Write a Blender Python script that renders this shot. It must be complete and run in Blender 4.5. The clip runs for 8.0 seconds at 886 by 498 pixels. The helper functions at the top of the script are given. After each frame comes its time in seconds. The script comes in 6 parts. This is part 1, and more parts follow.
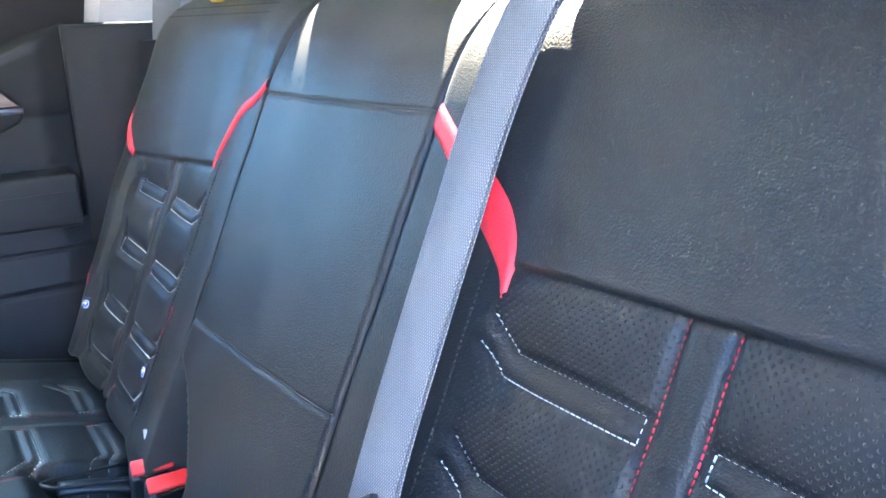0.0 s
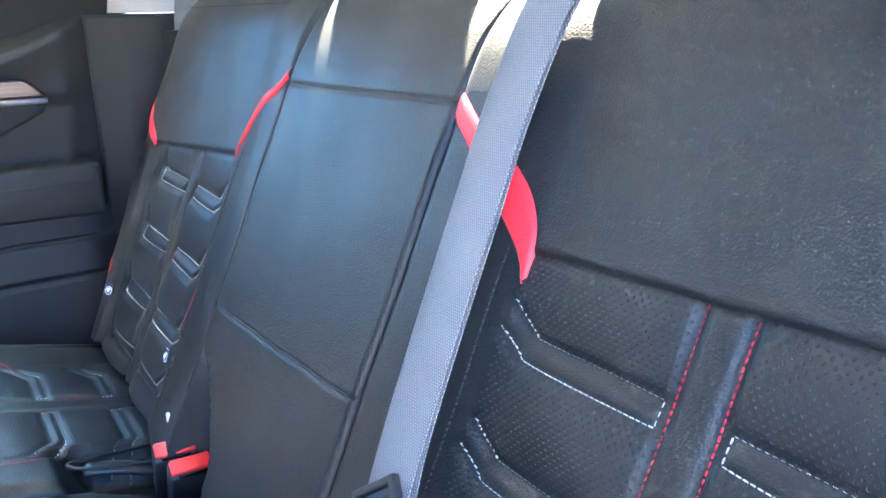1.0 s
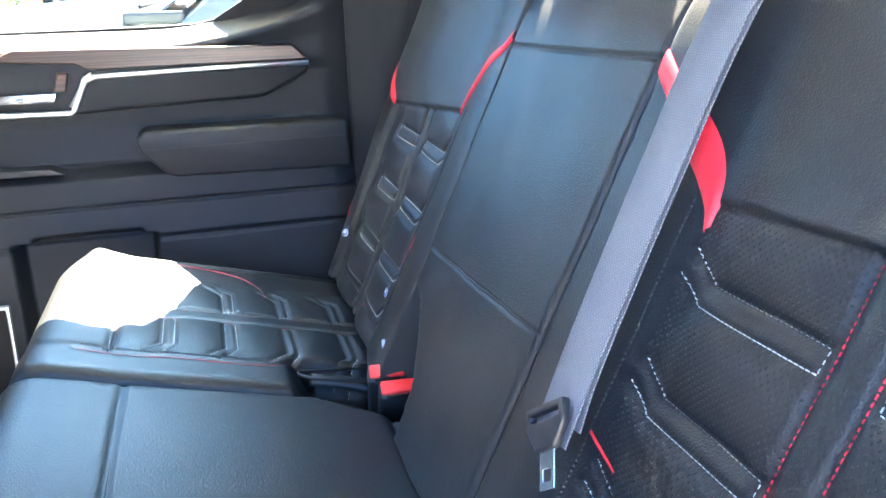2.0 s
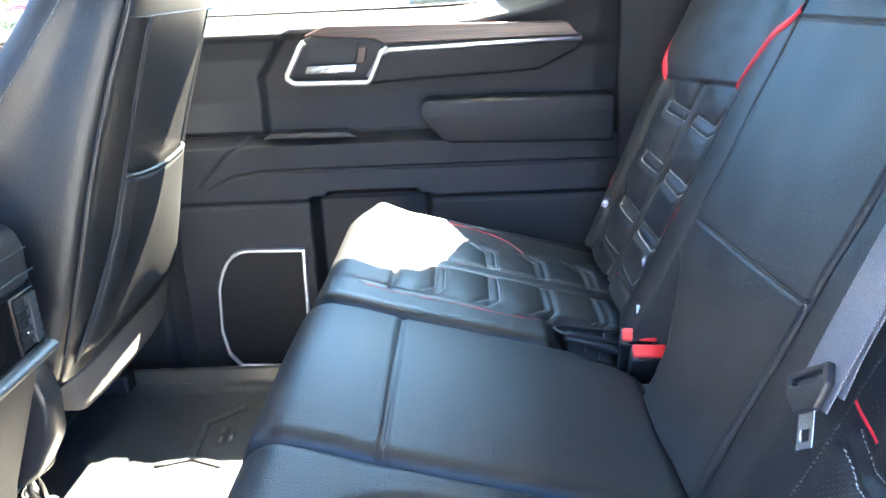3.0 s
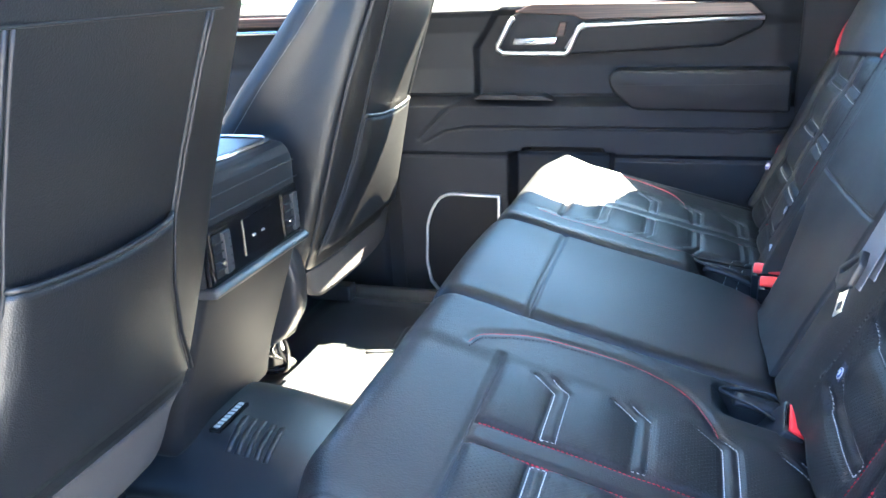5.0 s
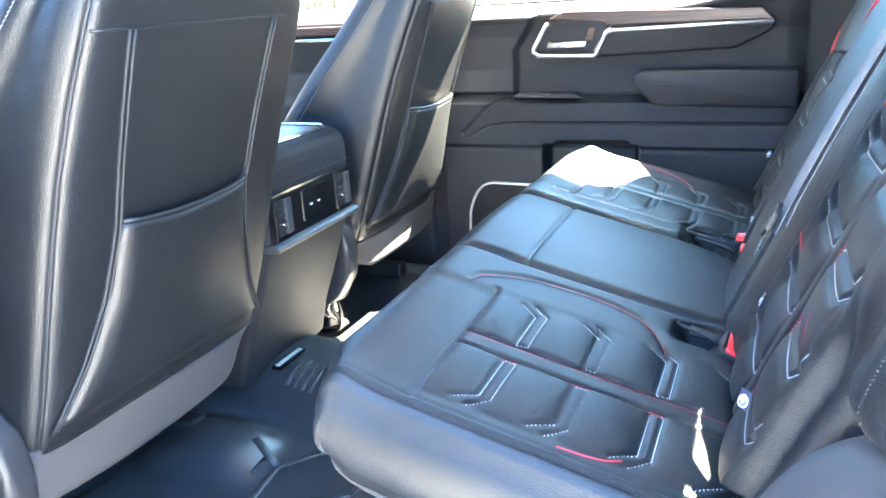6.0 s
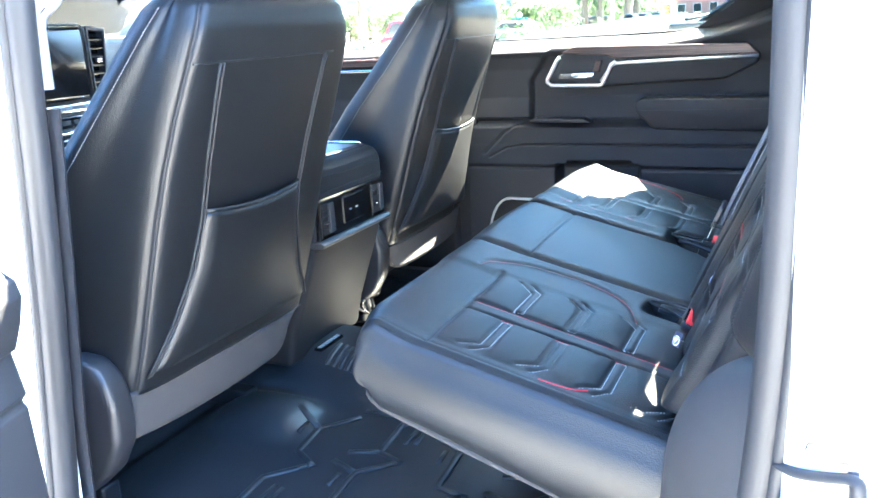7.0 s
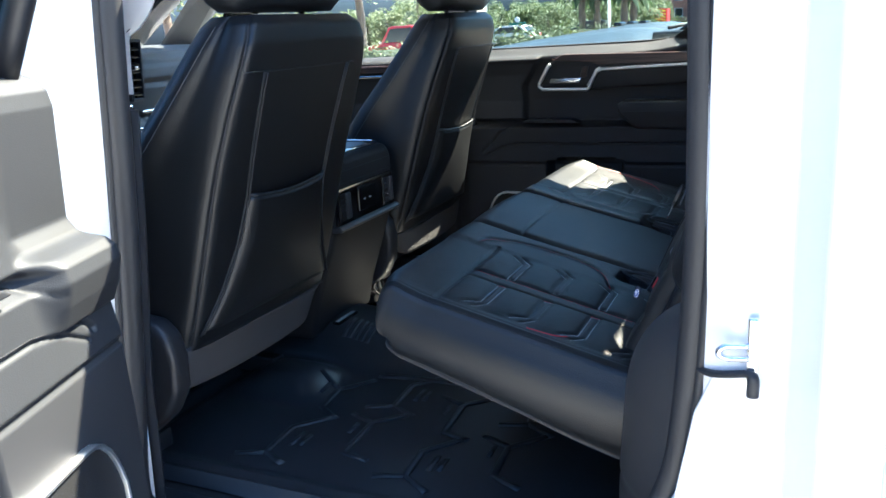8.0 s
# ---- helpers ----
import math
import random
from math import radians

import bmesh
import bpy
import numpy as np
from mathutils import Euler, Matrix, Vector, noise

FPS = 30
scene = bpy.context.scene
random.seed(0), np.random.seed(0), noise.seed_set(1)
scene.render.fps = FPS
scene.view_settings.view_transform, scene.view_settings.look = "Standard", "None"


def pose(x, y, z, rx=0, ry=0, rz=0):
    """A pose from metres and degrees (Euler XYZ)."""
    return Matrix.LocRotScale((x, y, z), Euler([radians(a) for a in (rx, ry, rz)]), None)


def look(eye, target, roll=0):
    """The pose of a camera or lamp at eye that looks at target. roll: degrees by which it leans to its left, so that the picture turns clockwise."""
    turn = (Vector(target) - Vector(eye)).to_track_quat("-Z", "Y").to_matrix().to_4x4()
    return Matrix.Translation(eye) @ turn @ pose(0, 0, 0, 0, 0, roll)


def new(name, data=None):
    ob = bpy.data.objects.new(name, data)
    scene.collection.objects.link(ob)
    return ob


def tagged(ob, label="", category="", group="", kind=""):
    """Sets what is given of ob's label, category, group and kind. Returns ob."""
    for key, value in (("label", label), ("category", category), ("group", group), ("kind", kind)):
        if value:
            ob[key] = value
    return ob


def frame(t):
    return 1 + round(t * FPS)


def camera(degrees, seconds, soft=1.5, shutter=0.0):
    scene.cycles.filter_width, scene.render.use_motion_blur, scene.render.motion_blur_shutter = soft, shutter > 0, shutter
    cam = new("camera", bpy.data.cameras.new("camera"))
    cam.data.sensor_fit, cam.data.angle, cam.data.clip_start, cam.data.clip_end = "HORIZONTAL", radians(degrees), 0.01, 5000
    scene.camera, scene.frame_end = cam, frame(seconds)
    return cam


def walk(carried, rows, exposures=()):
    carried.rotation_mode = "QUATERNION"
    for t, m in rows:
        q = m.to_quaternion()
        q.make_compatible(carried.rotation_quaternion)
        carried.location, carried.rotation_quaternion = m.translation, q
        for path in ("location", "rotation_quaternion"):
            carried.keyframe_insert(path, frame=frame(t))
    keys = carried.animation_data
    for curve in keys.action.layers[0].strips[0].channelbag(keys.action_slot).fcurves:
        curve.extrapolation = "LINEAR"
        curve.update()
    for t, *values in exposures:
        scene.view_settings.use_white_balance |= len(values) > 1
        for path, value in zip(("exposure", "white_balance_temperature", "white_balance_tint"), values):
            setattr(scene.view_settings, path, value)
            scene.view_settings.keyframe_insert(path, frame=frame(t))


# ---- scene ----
cam = camera(58.0, 8.0, soft=1.6, shutter=0.0)
PATH = [
    (0, (-0.624, 0.323, 0.838), (0.954, -0.761, 0.262), -1.1),
    (0.5, (-0.623, 0.325, 0.838), (0.954, -0.759, 0.255), -1.1),
    (1, (-0.63, 0.333, 0.837), (0.964, -0.719, 0.244), -1.0),
    (1.2, (-0.633, 0.335, 0.834), (0.991, -0.668, 0.237), -0.9),
    (2.3, (-0.715, 0.331, 0.817), (1.157, 0.024, 0.182), -2.0),
    (2.5, (-0.726, 0.335, 0.814), (1.162, 0.162, 0.177), -2.3),
    (3, (-0.75, 0.365, 0.817), (1.142, 0.435, 0.171), -2.7),
    (3.5, (-0.803, 0.389, 0.82), (1.077, 0.583, 0.166), -3.0),
    (4, (-0.885, 0.396, 0.82), (0.985, 0.659, 0.163), -2.6),
    (4.5, (-0.945, 0.363, 0.815), (0.901, 0.766, 0.161), -2.9),
    (4.7, (-0.973, 0.329, 0.811), (0.857, 0.806, 0.16), -2.7),
    (5.8, (-1.152, 0.147, 0.799), (0.597, 0.891, 0.178), -3.6),
    (6, (-1.206, 0.125, 0.802), (0.543, 0.878, 0.19), -3.5),
    (6.5, (-1.312, 0.076, 0.811), (0.432, 0.864, 0.233), -3.5),
    (7, (-1.43, 0.003, 0.814), (0.309, 0.833, 0.278), -3.5),
    (7.5, (-1.543, -0.054, 0.82), (0.188, 0.797, 0.294), -3.5),
    (8, (-1.649, -0.086, 0.831), (0.094, 0.742, 0.305), -3.7),
]
EXPOSURES = [(0.0, 6.6, 4150, 3), (1.0, 6.55, 4150, 3), (2.5, 6.3, 4250, 3), (3.5, 6.25, 4200, 3), (4.0, 6.25, 4150, 3), (4.5, 5.95, 4200, 3), (6.0, 6.5, 4150, 1), (6.5, 6.35, 4150, 1), (7.0, 5.95, 4050, 1), (7.5, 4.5, 3850, 1), (7.7, 3.95, 3900, 1), (8.0, 3.5, 4000, 1)]
walk(cam, [(t, look(eye, target, roll)) for t, eye, target, roll in PATH], EXPOSURES)

# ---- daylight: clear sky, high sun from behind and to the right of the cab ----
SUN = Vector((0.59, -0.445, 1.0)).normalized()
world = bpy.data.worlds.new("sky")
scene.world = world
world.use_nodes = True
wn = world.node_tree.nodes
sky = wn.new("ShaderNodeTexSky")
sky.sky_type = "NISHITA"
sky.sun_disc = False
sky.dust_density = 6.0
sky.ozone_density = 0.3
sky.sun_elevation = math.asin(SUN.z)
sky.sun_rotation = math.atan2(SUN.x, SUN.y)
haze = wn.new("ShaderNodeHueSaturation")
haze.inputs["Saturation"].default_value = 0.86
world.node_tree.links.new(sky.outputs[0], haze.inputs["Color"])
world.node_tree.links.new(haze.outputs[0], wn["Background"].inputs[0])
wn["Background"].inputs[1].default_value = 0.043
sun = new("sun", bpy.data.lights.new("sun", "SUN"))
sun.data.energy, sun.data.angle, sun.data.color = 7.0, radians(0.6), (1.0, 0.63, 0.29)
sun.matrix_world = look(SUN * 30, (0, 0, 0))


# ---- materials ----
def shader(name, colour, rough=0.5, metal=0.0, spec=0.5, sheen=0.0):
    m = bpy.data.materials.new(name)
    m.use_nodes = True
    b = m.node_tree.nodes["Principled BSDF"]
    b.inputs["Base Color"].default_value = (*colour, 1)
    b.inputs["Roughness"].default_value = rough
    b.inputs["Metallic"].default_value = metal
    b.inputs["Specular IOR Level"].default_value = spec
    b.inputs["Sheen Weight"].default_value = sheen
    b.inputs["Sheen Roughness"].default_value = 0.5
    return m, m.node_tree.nodes, m.node_tree.links, b


def grained(name, colour, rough, scale, bump, vary=0.25, spec=0.5, metal=0.0, cells=False, coarse=6.0, rough_vary=0.08, dist=0.001, sheen=0.0, wrinkle=0.0):
    """A surface with a fine relief and broad, soft wear."""
    m, n, l, b = shader(name, colour, rough, metal, spec, sheen)
    co = n.new("ShaderNodeTexCoord")
    fine = n.new("ShaderNodeTexVoronoi" if cells else "ShaderNodeTexNoise")
    fine.inputs["Scale"].default_value = scale
    broad = n.new("ShaderNodeTexNoise")
    broad.inputs["Scale"].default_value = coarse
    broad.inputs["Detail"].default_value = 5
    for t in (fine, broad):
        l.new(co.outputs["Object"], t.inputs["Vector"])
    mix = n.new("ShaderNodeMix")
    mix.data_type = "RGBA"
    mix.inputs["A"].default_value = (*[c * (1 - vary) for c in colour], 1)
    mix.inputs["B"].default_value = (*[min(1, c * (1 + vary)) for c in colour], 1)
    l.new(broad.outputs["Fac"], mix.inputs["Factor"])
    l.new(mix.outputs["Result"], b.inputs["Base Color"])
    rg = n.new("ShaderNodeMapRange")
    rg.inputs["To Min"].default_value, rg.inputs["To Max"].default_value = max(0.02, rough - rough_vary), rough + rough_vary
    l.new(broad.outputs["Fac"], rg.inputs["Value"])
    l.new(rg.outputs["Result"], b.inputs["Roughness"])
    if bump:
        bp = n.new("ShaderNodeBump")
        bp.inputs["Strength"].default_value, bp.inputs["Distance"].default_value = bump, dist
        l.new(fine.outputs["Distance" if cells else "Fac"], bp.inputs["Height"])
        l.new(bp.outputs["Normal"], b.inputs["Normal"])
        if wrinkle:
            fold = n.new("ShaderNodeTexNoise")
            fold.inputs["Scale"].default_value, fold.inputs["Detail"].default_value, fold.inputs["Distortion"].default_value = 230, 4, 0.8
            patch = n.new("ShaderNodeTexNoise")
            patch.inputs["Scale"].default_value = 7
            long = n.new("ShaderNodeMapping")
            long.inputs["Scale"].default_value = (0.6, 1.0, 1.5)
            long.inputs["Rotation"].default_value = (0, 0.35, 0)
            l.new(co.outputs["Object"], long.inputs[0])
            l.new(long.outputs[0], fold.inputs["Vector"])
            l.new(co.outputs["Object"], patch.inputs["Vector"])
            often = n.new("ShaderNodeMapRange")
            often.inputs["From Min"].default_value, often.inputs["From Max"].default_value = 0.4, 0.62
            often.inputs["To Min"].default_value, often.inputs["To Max"].default_value = 0.15 * wrinkle, wrinkle
            l.new(patch.outputs["Fac"], often.inputs["Value"])
            wb = n.new("ShaderNodeBump")
            wb.inputs["Distance"].default_value = 0.0016
            l.new(often.outputs["Result"], wb.inputs["Strength"])
            l.new(fold.outputs["Fac"], wb.inputs["Height"])
            l.new(wb.outputs["Normal"], bp.inputs["Normal"])
    return m


def perforated(name, colour, rough, pitch):
    """Leather with rows of pinholes, by the object's own x and z (a back) and x and y (a cushion)."""
    m, n, l, b = shader(name, colour, rough, spec=0.5)
    co = n.new("ShaderNodeTexCoord")
    sep = n.new("ShaderNodeSeparateXYZ")
    l.new(co.outputs["UV"], sep.inputs[0])

    def math_node(op, a, c=None):
        k = n.new("ShaderNodeMath")
        k.operation = op
        for i, v in enumerate((a, c)):
            if v is None:
                continue
            if isinstance(v, (int, float)):
                k.inputs[i].default_value = v
            else:
                l.new(v, k.inputs[i])
        return k.outputs[0]

    u = math_node("DIVIDE", sep.outputs[0], pitch)
    v = math_node("DIVIDE", sep.outputs[1], pitch)
    a = math_node("SUBTRACT", math_node("FRACT", math_node("ADD", u, v)), 0.5)
    c = math_node("SUBTRACT", math_node("FRACT", math_node("SUBTRACT", u, v)), 0.5)
    d = math_node("SQRT", math_node("ADD", math_node("MULTIPLY", a, a), math_node("MULTIPLY", c, c)))
    hole = n.new("ShaderNodeMapRange")
    hole.inputs["From Min"].default_value, hole.inputs["From Max"].default_value = 0.17, 0.25
    l.new(d, hole.inputs["Value"])
    mix = n.new("ShaderNodeMix")
    mix.data_type = "RGBA"
    mix.inputs["A"].default_value = (0.003, 0.003, 0.003, 1)
    mix.inputs["B"].default_value = (*colour, 1)
    l.new(hole.outputs[0], mix.inputs["Factor"])
    l.new(mix.outputs["Result"], b.inputs["Base Color"])
    fine = n.new("ShaderNodeTexNoise")
    fine.inputs["Scale"].default_value = 900
    l.new(co.outputs["Object"], fine.inputs["Vector"])
    add = math_node("ADD", math_node("MULTIPLY", hole.outputs[0], 1.2), math_node("MULTIPLY", fine.outputs["Fac"], 0.5))
    bp = n.new("ShaderNodeBump")
    bp.inputs["Strength"].default_value, bp.inputs["Distance"].default_value = 0.6, 0.0007
    l.new(add, bp.inputs["Height"])
    l.new(bp.outputs["Normal"], b.inputs["Normal"])
    return m


LEATHER = grained("black_leather", (0.0065, 0.0075, 0.009), 0.43, 620, 0.38, cells=True, dist=0.0007, wrinkle=0.13, spec=0.52, rough_vary=0.04)
INSERT = perforated("perforated_leather", (0.007, 0.008, 0.0095), 0.44, 0.0058)
RED = grained("red_leather", (0.55, 0.015, 0.03), 0.45, 500, 0.2, vary=0.1, cells=True, dist=0.0006)
WHITE_THREAD = grained("white_thread", (0.56, 0.56, 0.56), 0.7, 900, 0.0, vary=0.1)
RED_THREAD = grained("red_thread", (0.6, 0.02, 0.05), 0.7, 900, 0.0, vary=0.1)
GREY_THREAD = grained("grey_thread", (0.16, 0.16, 0.165), 0.7, 900, 0.0)
DARK_THREAD = grained("dark_thread", (0.03, 0.03, 0.033), 0.7, 900, 0.0)
MATTE = grained("matte_black_trim", (0.014, 0.0145, 0.0165), 0.66, 700, 0.25, vary=0.15, spec=0.3, dist=0.0005)
GREY_PLASTIC = grained("grey_plastic", (0.04, 0.0405, 0.043), 0.45, 700, 0.2, vary=0.1, dist=0.0004)
PLASTIC = grained("black_plastic", (0.018, 0.0185, 0.021), 0.42, 700, 0.25, vary=0.12, dist=0.0005)
SOFT = grained("soft_dash_vinyl", (0.017, 0.018, 0.021), 0.56, 600, 0.25, vary=0.15, cells=True, dist=0.0006, spec=0.32)
GLOSS = grained("gloss_black", (0.008, 0.008, 0.009), 0.12, 50, 0.0, rough_vary=0.03)
SATIN = grained("brushed_satin_metal", (0.8, 0.8, 0.82), 0.38, 200, 0.05, vary=0.05, metal=1.0)
CHROME = grained("satin_chrome", (0.82, 0.83, 0.85), 0.16, 60, 0.0, vary=0.05, metal=1.0, rough_vary=0.05)
STEEL = grained("steel", (0.6, 0.6, 0.6), 0.3, 60, 0.0, vary=0.1, metal=1.0)
RUBBER = grained("rubber", (0.02, 0.0205, 0.023), 0.55, 300, 0.15, vary=0.2)
MAT = grained("floor_mat_rubber", (0.028, 0.0295, 0.0325), 0.34, 500, 0.2, vary=0.3, dist=0.0006, spec=0.5)
CARPET = grained("dark_carpet", (0.046, 0.045, 0.046), 0.95, 900, 0.8, vary=0.3, dist=0.002)
FLOOR_CARPET = grained("black_floor_carpet", (0.012, 0.012, 0.0125), 0.95, 900, 0.8, vary=0.3, dist=0.002)
PAINT = grained("white_car_paint", (0.85, 0.86, 0.88), 0.22, 40, 0.0, vary=0.02, rough_vary=0.03)
HEADLINER = grained("grey_headliner_cloth", (0.2, 0.2, 0.205), 0.9, 600, 0.3, vary=0.08)
GREY_TRIM = grained("light_grey_trim", (0.42, 0.42, 0.43), 0.7, 500, 0.15, vary=0.06)
LOWER_DOOR = grained("grained_lower_door_plastic", (0.02, 0.0205, 0.023), 0.55, 900, 0.35, vary=0.12, dist=0.0006, spec=0.4)
DASH_VINYL = grained("dash_vinyl", (0.034, 0.037, 0.04), 0.55, 600, 0.25, vary=0.12, cells=True, dist=0.0006, spec=0.4)
SPEAKER = grained("speaker_mesh", (0.006, 0.006, 0.0065), 0.6, 700, 0.5, vary=0.1, cells=True, dist=0.0006)
RED_PLASTIC = grained("red_button_plastic", (0.75, 0.03, 0.035), 0.35, 200, 0.0, vary=0.05)
YELLOW = grained("yellow_plastic", (0.8, 0.6, 0.02), 0.4, 200, 0.0, vary=0.05)
LABEL_BLUE = grained("blue_label_print", (0.06, 0.09, 0.3), 0.5, 200, 0.0)
NAVY_CLOTH = grained("navy_label_cloth", (0.015, 0.02, 0.05), 0.6, 700, 0.1)
LABEL_WHITE = grained("white_label_cloth", (0.7, 0.7, 0.75), 0.6, 700, 0.1)


def wood_material():
    m, n, l, b = shader("dark_open_pore_wood", (0.08, 0.045, 0.03), 0.35)
    co = n.new("ShaderNodeTexCoord")
    mp = n.new("ShaderNodeMapping")
    mp.inputs["Scale"].default_value = (60, 3, 220)
    no = n.new("ShaderNodeTexNoise")
    no.inputs["Scale"].default_value, no.inputs["Detail"].default_value = 2.0, 6
    ra = n.new("ShaderNodeValToRGB")
    ra.color_ramp.elements[0].color, ra.color_ramp.elements[1].color = (0.012, 0.007, 0.005, 1), (0.085, 0.048, 0.034, 1)
    ra.color_ramp.elements[0].position, ra.color_ramp.elements[1].position = 0.35, 0.65
    l.new(co.outputs["Object"], mp.inputs[0])
    l.new(mp.outputs[0], no.inputs["Vector"])
    l.new(no.outputs["Fac"], ra.inputs[0])
    l.new(ra.outputs[0], b.inputs["Base Color"])
    return m


WOOD = wood_material()


def webbing_material():
    """Woven polyester: two crossing ribs."""
    m, n, l, b = shader("belt_webbing", (0.12, 0.125, 0.14), 0.6)
    co = n.new("ShaderNodeTexCoord")
    heights = []
    for turn in (0.5, -0.5):
        mp = n.new("ShaderNodeMapping")
        mp.inputs["Rotation"].default_value = (0, turn, 0)
        wv = n.new("ShaderNodeTexWave")
        wv.bands_direction = "X"
        wv.inputs["Scale"].default_value = 190
        wv.inputs["Distortion"].default_value = 0.4
        l.new(co.outputs["Object"], mp.inputs[0])
        l.new(mp.outputs[0], wv.inputs["Vector"])
        heights.append(wv.outputs["Fac"])
    mx = n.new("ShaderNodeMath")
    mx.operation = "MULTIPLY"
    l.new(heights[0], mx.inputs[0])
    l.new(heights[1], mx.inputs[1])
    ra = n.new("ShaderNodeMix")
    ra.data_type = "RGBA"
    ra.inputs["A"].default_value, ra.inputs["B"].default_value = (0.10, 0.104, 0.12, 1), (0.24, 0.25, 0.285, 1)
    l.new(mx.outputs[0], ra.inputs["Factor"])
    l.new(ra.outputs["Result"], b.inputs["Base Color"])
    bp = n.new("ShaderNodeBump")
    bp.inputs["Strength"].default_value, bp.inputs["Distance"].default_value = 0.7, 0.0008
    l.new(mx.outputs[0], bp.inputs["Height"])
    l.new(bp.outputs["Normal"], b.inputs["Normal"])
    return m


WEBBING = webbing_material()


def glass_material(name, tint):
    m = bpy.data.materials.new(name)
    m.use_nodes = True
    n, l = m.node_tree.nodes, m.node_tree.links
    n.remove(n["Principled BSDF"])
    tr, gl, mx, fr = n.new("ShaderNodeBsdfTransparent"), n.new("ShaderNodeBsdfGlossy"), n.new("ShaderNodeMixShader"), n.new("ShaderNodeFresnel")
    tr.inputs[0].default_value = (*tint, 1)
    gl.inputs["Roughness"].default_value = 0.02
    fr.inputs[0].default_value = 1.45
    l.new(fr.outputs[0], mx.inputs[0])
    l.new(tr.outputs[0], mx.inputs[1])
    l.new(gl.outputs[0], mx.inputs[2])
    l.new(mx.outputs[0], n["Material Output"].inputs[0])
    return m


GLASS = glass_material("window_glass", (0.86, 0.9, 0.89))
TINTED = glass_material("green_tinted_window_glass", (0.62, 0.68, 0.675))


# ---- building helpers ----
def thing(name, base, label, category, group="", kind=""):
    ob = new(name)
    ob.empty_display_size = 0.05
    ob.location = base
    bpy.context.view_layer.update()
    return tagged(ob, label, category, group, kind)


def adopt(ob, parent):
    if parent is not None:
        ob.parent = parent
        m = Matrix.Identity(4)
        p = parent
        chain = []
        while p is not None:
            chain.append(p)
            p = p.parent
        for p in reversed(chain):
            m = m @ p.matrix_parent_inverse @ p.matrix_basis
        ob.matrix_parent_inverse = m.inverted()
    return ob


def raw(name, verts, faces, mats, parent=None, label="", smooth=True, slots=None, uvs=None):
    """A mesh object from vertices and faces; slots: a material number for each face; uvs: a pair for each vertex."""
    me = bpy.data.meshes.new(name)
    me.from_pydata([tuple(map(float, v)) for v in verts], [], [tuple(map(int, f)) for f in faces])
    for m in (mats if isinstance(mats, (list, tuple)) else [mats]):
        me.materials.append(m)
    if slots is not None:
        me.polygons.foreach_set("material_index", np.asarray(slots, dtype=np.int32))
    me.polygons.foreach_set("use_smooth", np.full(len(me.polygons), smooth))
    if uvs is not None:
        layer = me.uv_layers.new(name="plan")
        idx = np.empty(len(me.loops), dtype=np.int32)
        me.loops.foreach_get("vertex_index", idx)
        layer.data.foreach_set("uv", np.asarray(uvs, dtype=np.float32)[idx].ravel())
    me.validate()
    me.update()
    ob = adopt(new(name, me), parent)
    if label:
        tagged(ob, label)
    return ob


def part(name, bm, mat, parent=None, label="", smooth=False, angle=None):
    """Links a bmesh as one mesh object under a thing or a part."""
    bmesh.ops.recalc_face_normals(bm, faces=bm.faces)
    me = bpy.data.meshes.new(name)
    bm.to_mesh(me)
    bm.free()
    me.materials.append(mat)
    me.polygons.foreach_set("use_smooth", np.full(len(me.polygons), smooth))
    if angle is not None:
        me.set_sharp_from_angle(angle=radians(angle))
    ob = adopt(new(name, me), parent)
    if label:
        tagged(ob, label)
    return ob


def rbox(lo, hi, r=0.005, seg=2, turn=None):
    """A box between two corners with rounded edges."""
    bm = bmesh.new()
    bmesh.ops.create_cube(bm, size=1)
    lo, hi = Vector(lo), Vector(hi)
    for v in bm.verts:
        v.co = Vector([lo[i] + (v.co[i] + 0.5) * (hi[i] - lo[i]) for i in range(3)])
    if r:
        bmesh.ops.bevel(bm, geom=bm.edges[:], offset=r, segments=seg, profile=0.5, affect="EDGES")
    if turn is not None:
        c = (lo + hi) / 2
        bmesh.ops.transform(bm, matrix=Matrix.Translation(c) @ turn @ Matrix.Translation(-c), verts=bm.verts)
    return bm


def prism(outline, axis, a, b, r=0.0, seg=2):
    """A flat outline (pairs in the two other axes, in the order of x, y, z) drawn out along an axis from a to b, its edges rounded."""
    bm = bmesh.new()

    def at(p, w):
        q = list(p)
        q.insert("xyz".index(axis), w)
        return q

    lo = [bm.verts.new(at(p, a)) for p in outline]
    hi = [bm.verts.new(at(p, b)) for p in outline]
    n = len(outline)
    bm.faces.new(lo[::-1])
    bm.faces.new(hi)
    for i in range(n):
        bm.faces.new((lo[i], lo[(i + 1) % n], hi[(i + 1) % n], hi[i]))
    bmesh.ops.recalc_face_normals(bm, faces=bm.faces)
    if r:
        bmesh.ops.bevel(bm, geom=bm.edges[:], offset=r, segments=seg, profile=0.5, affect="EDGES")
    return bm


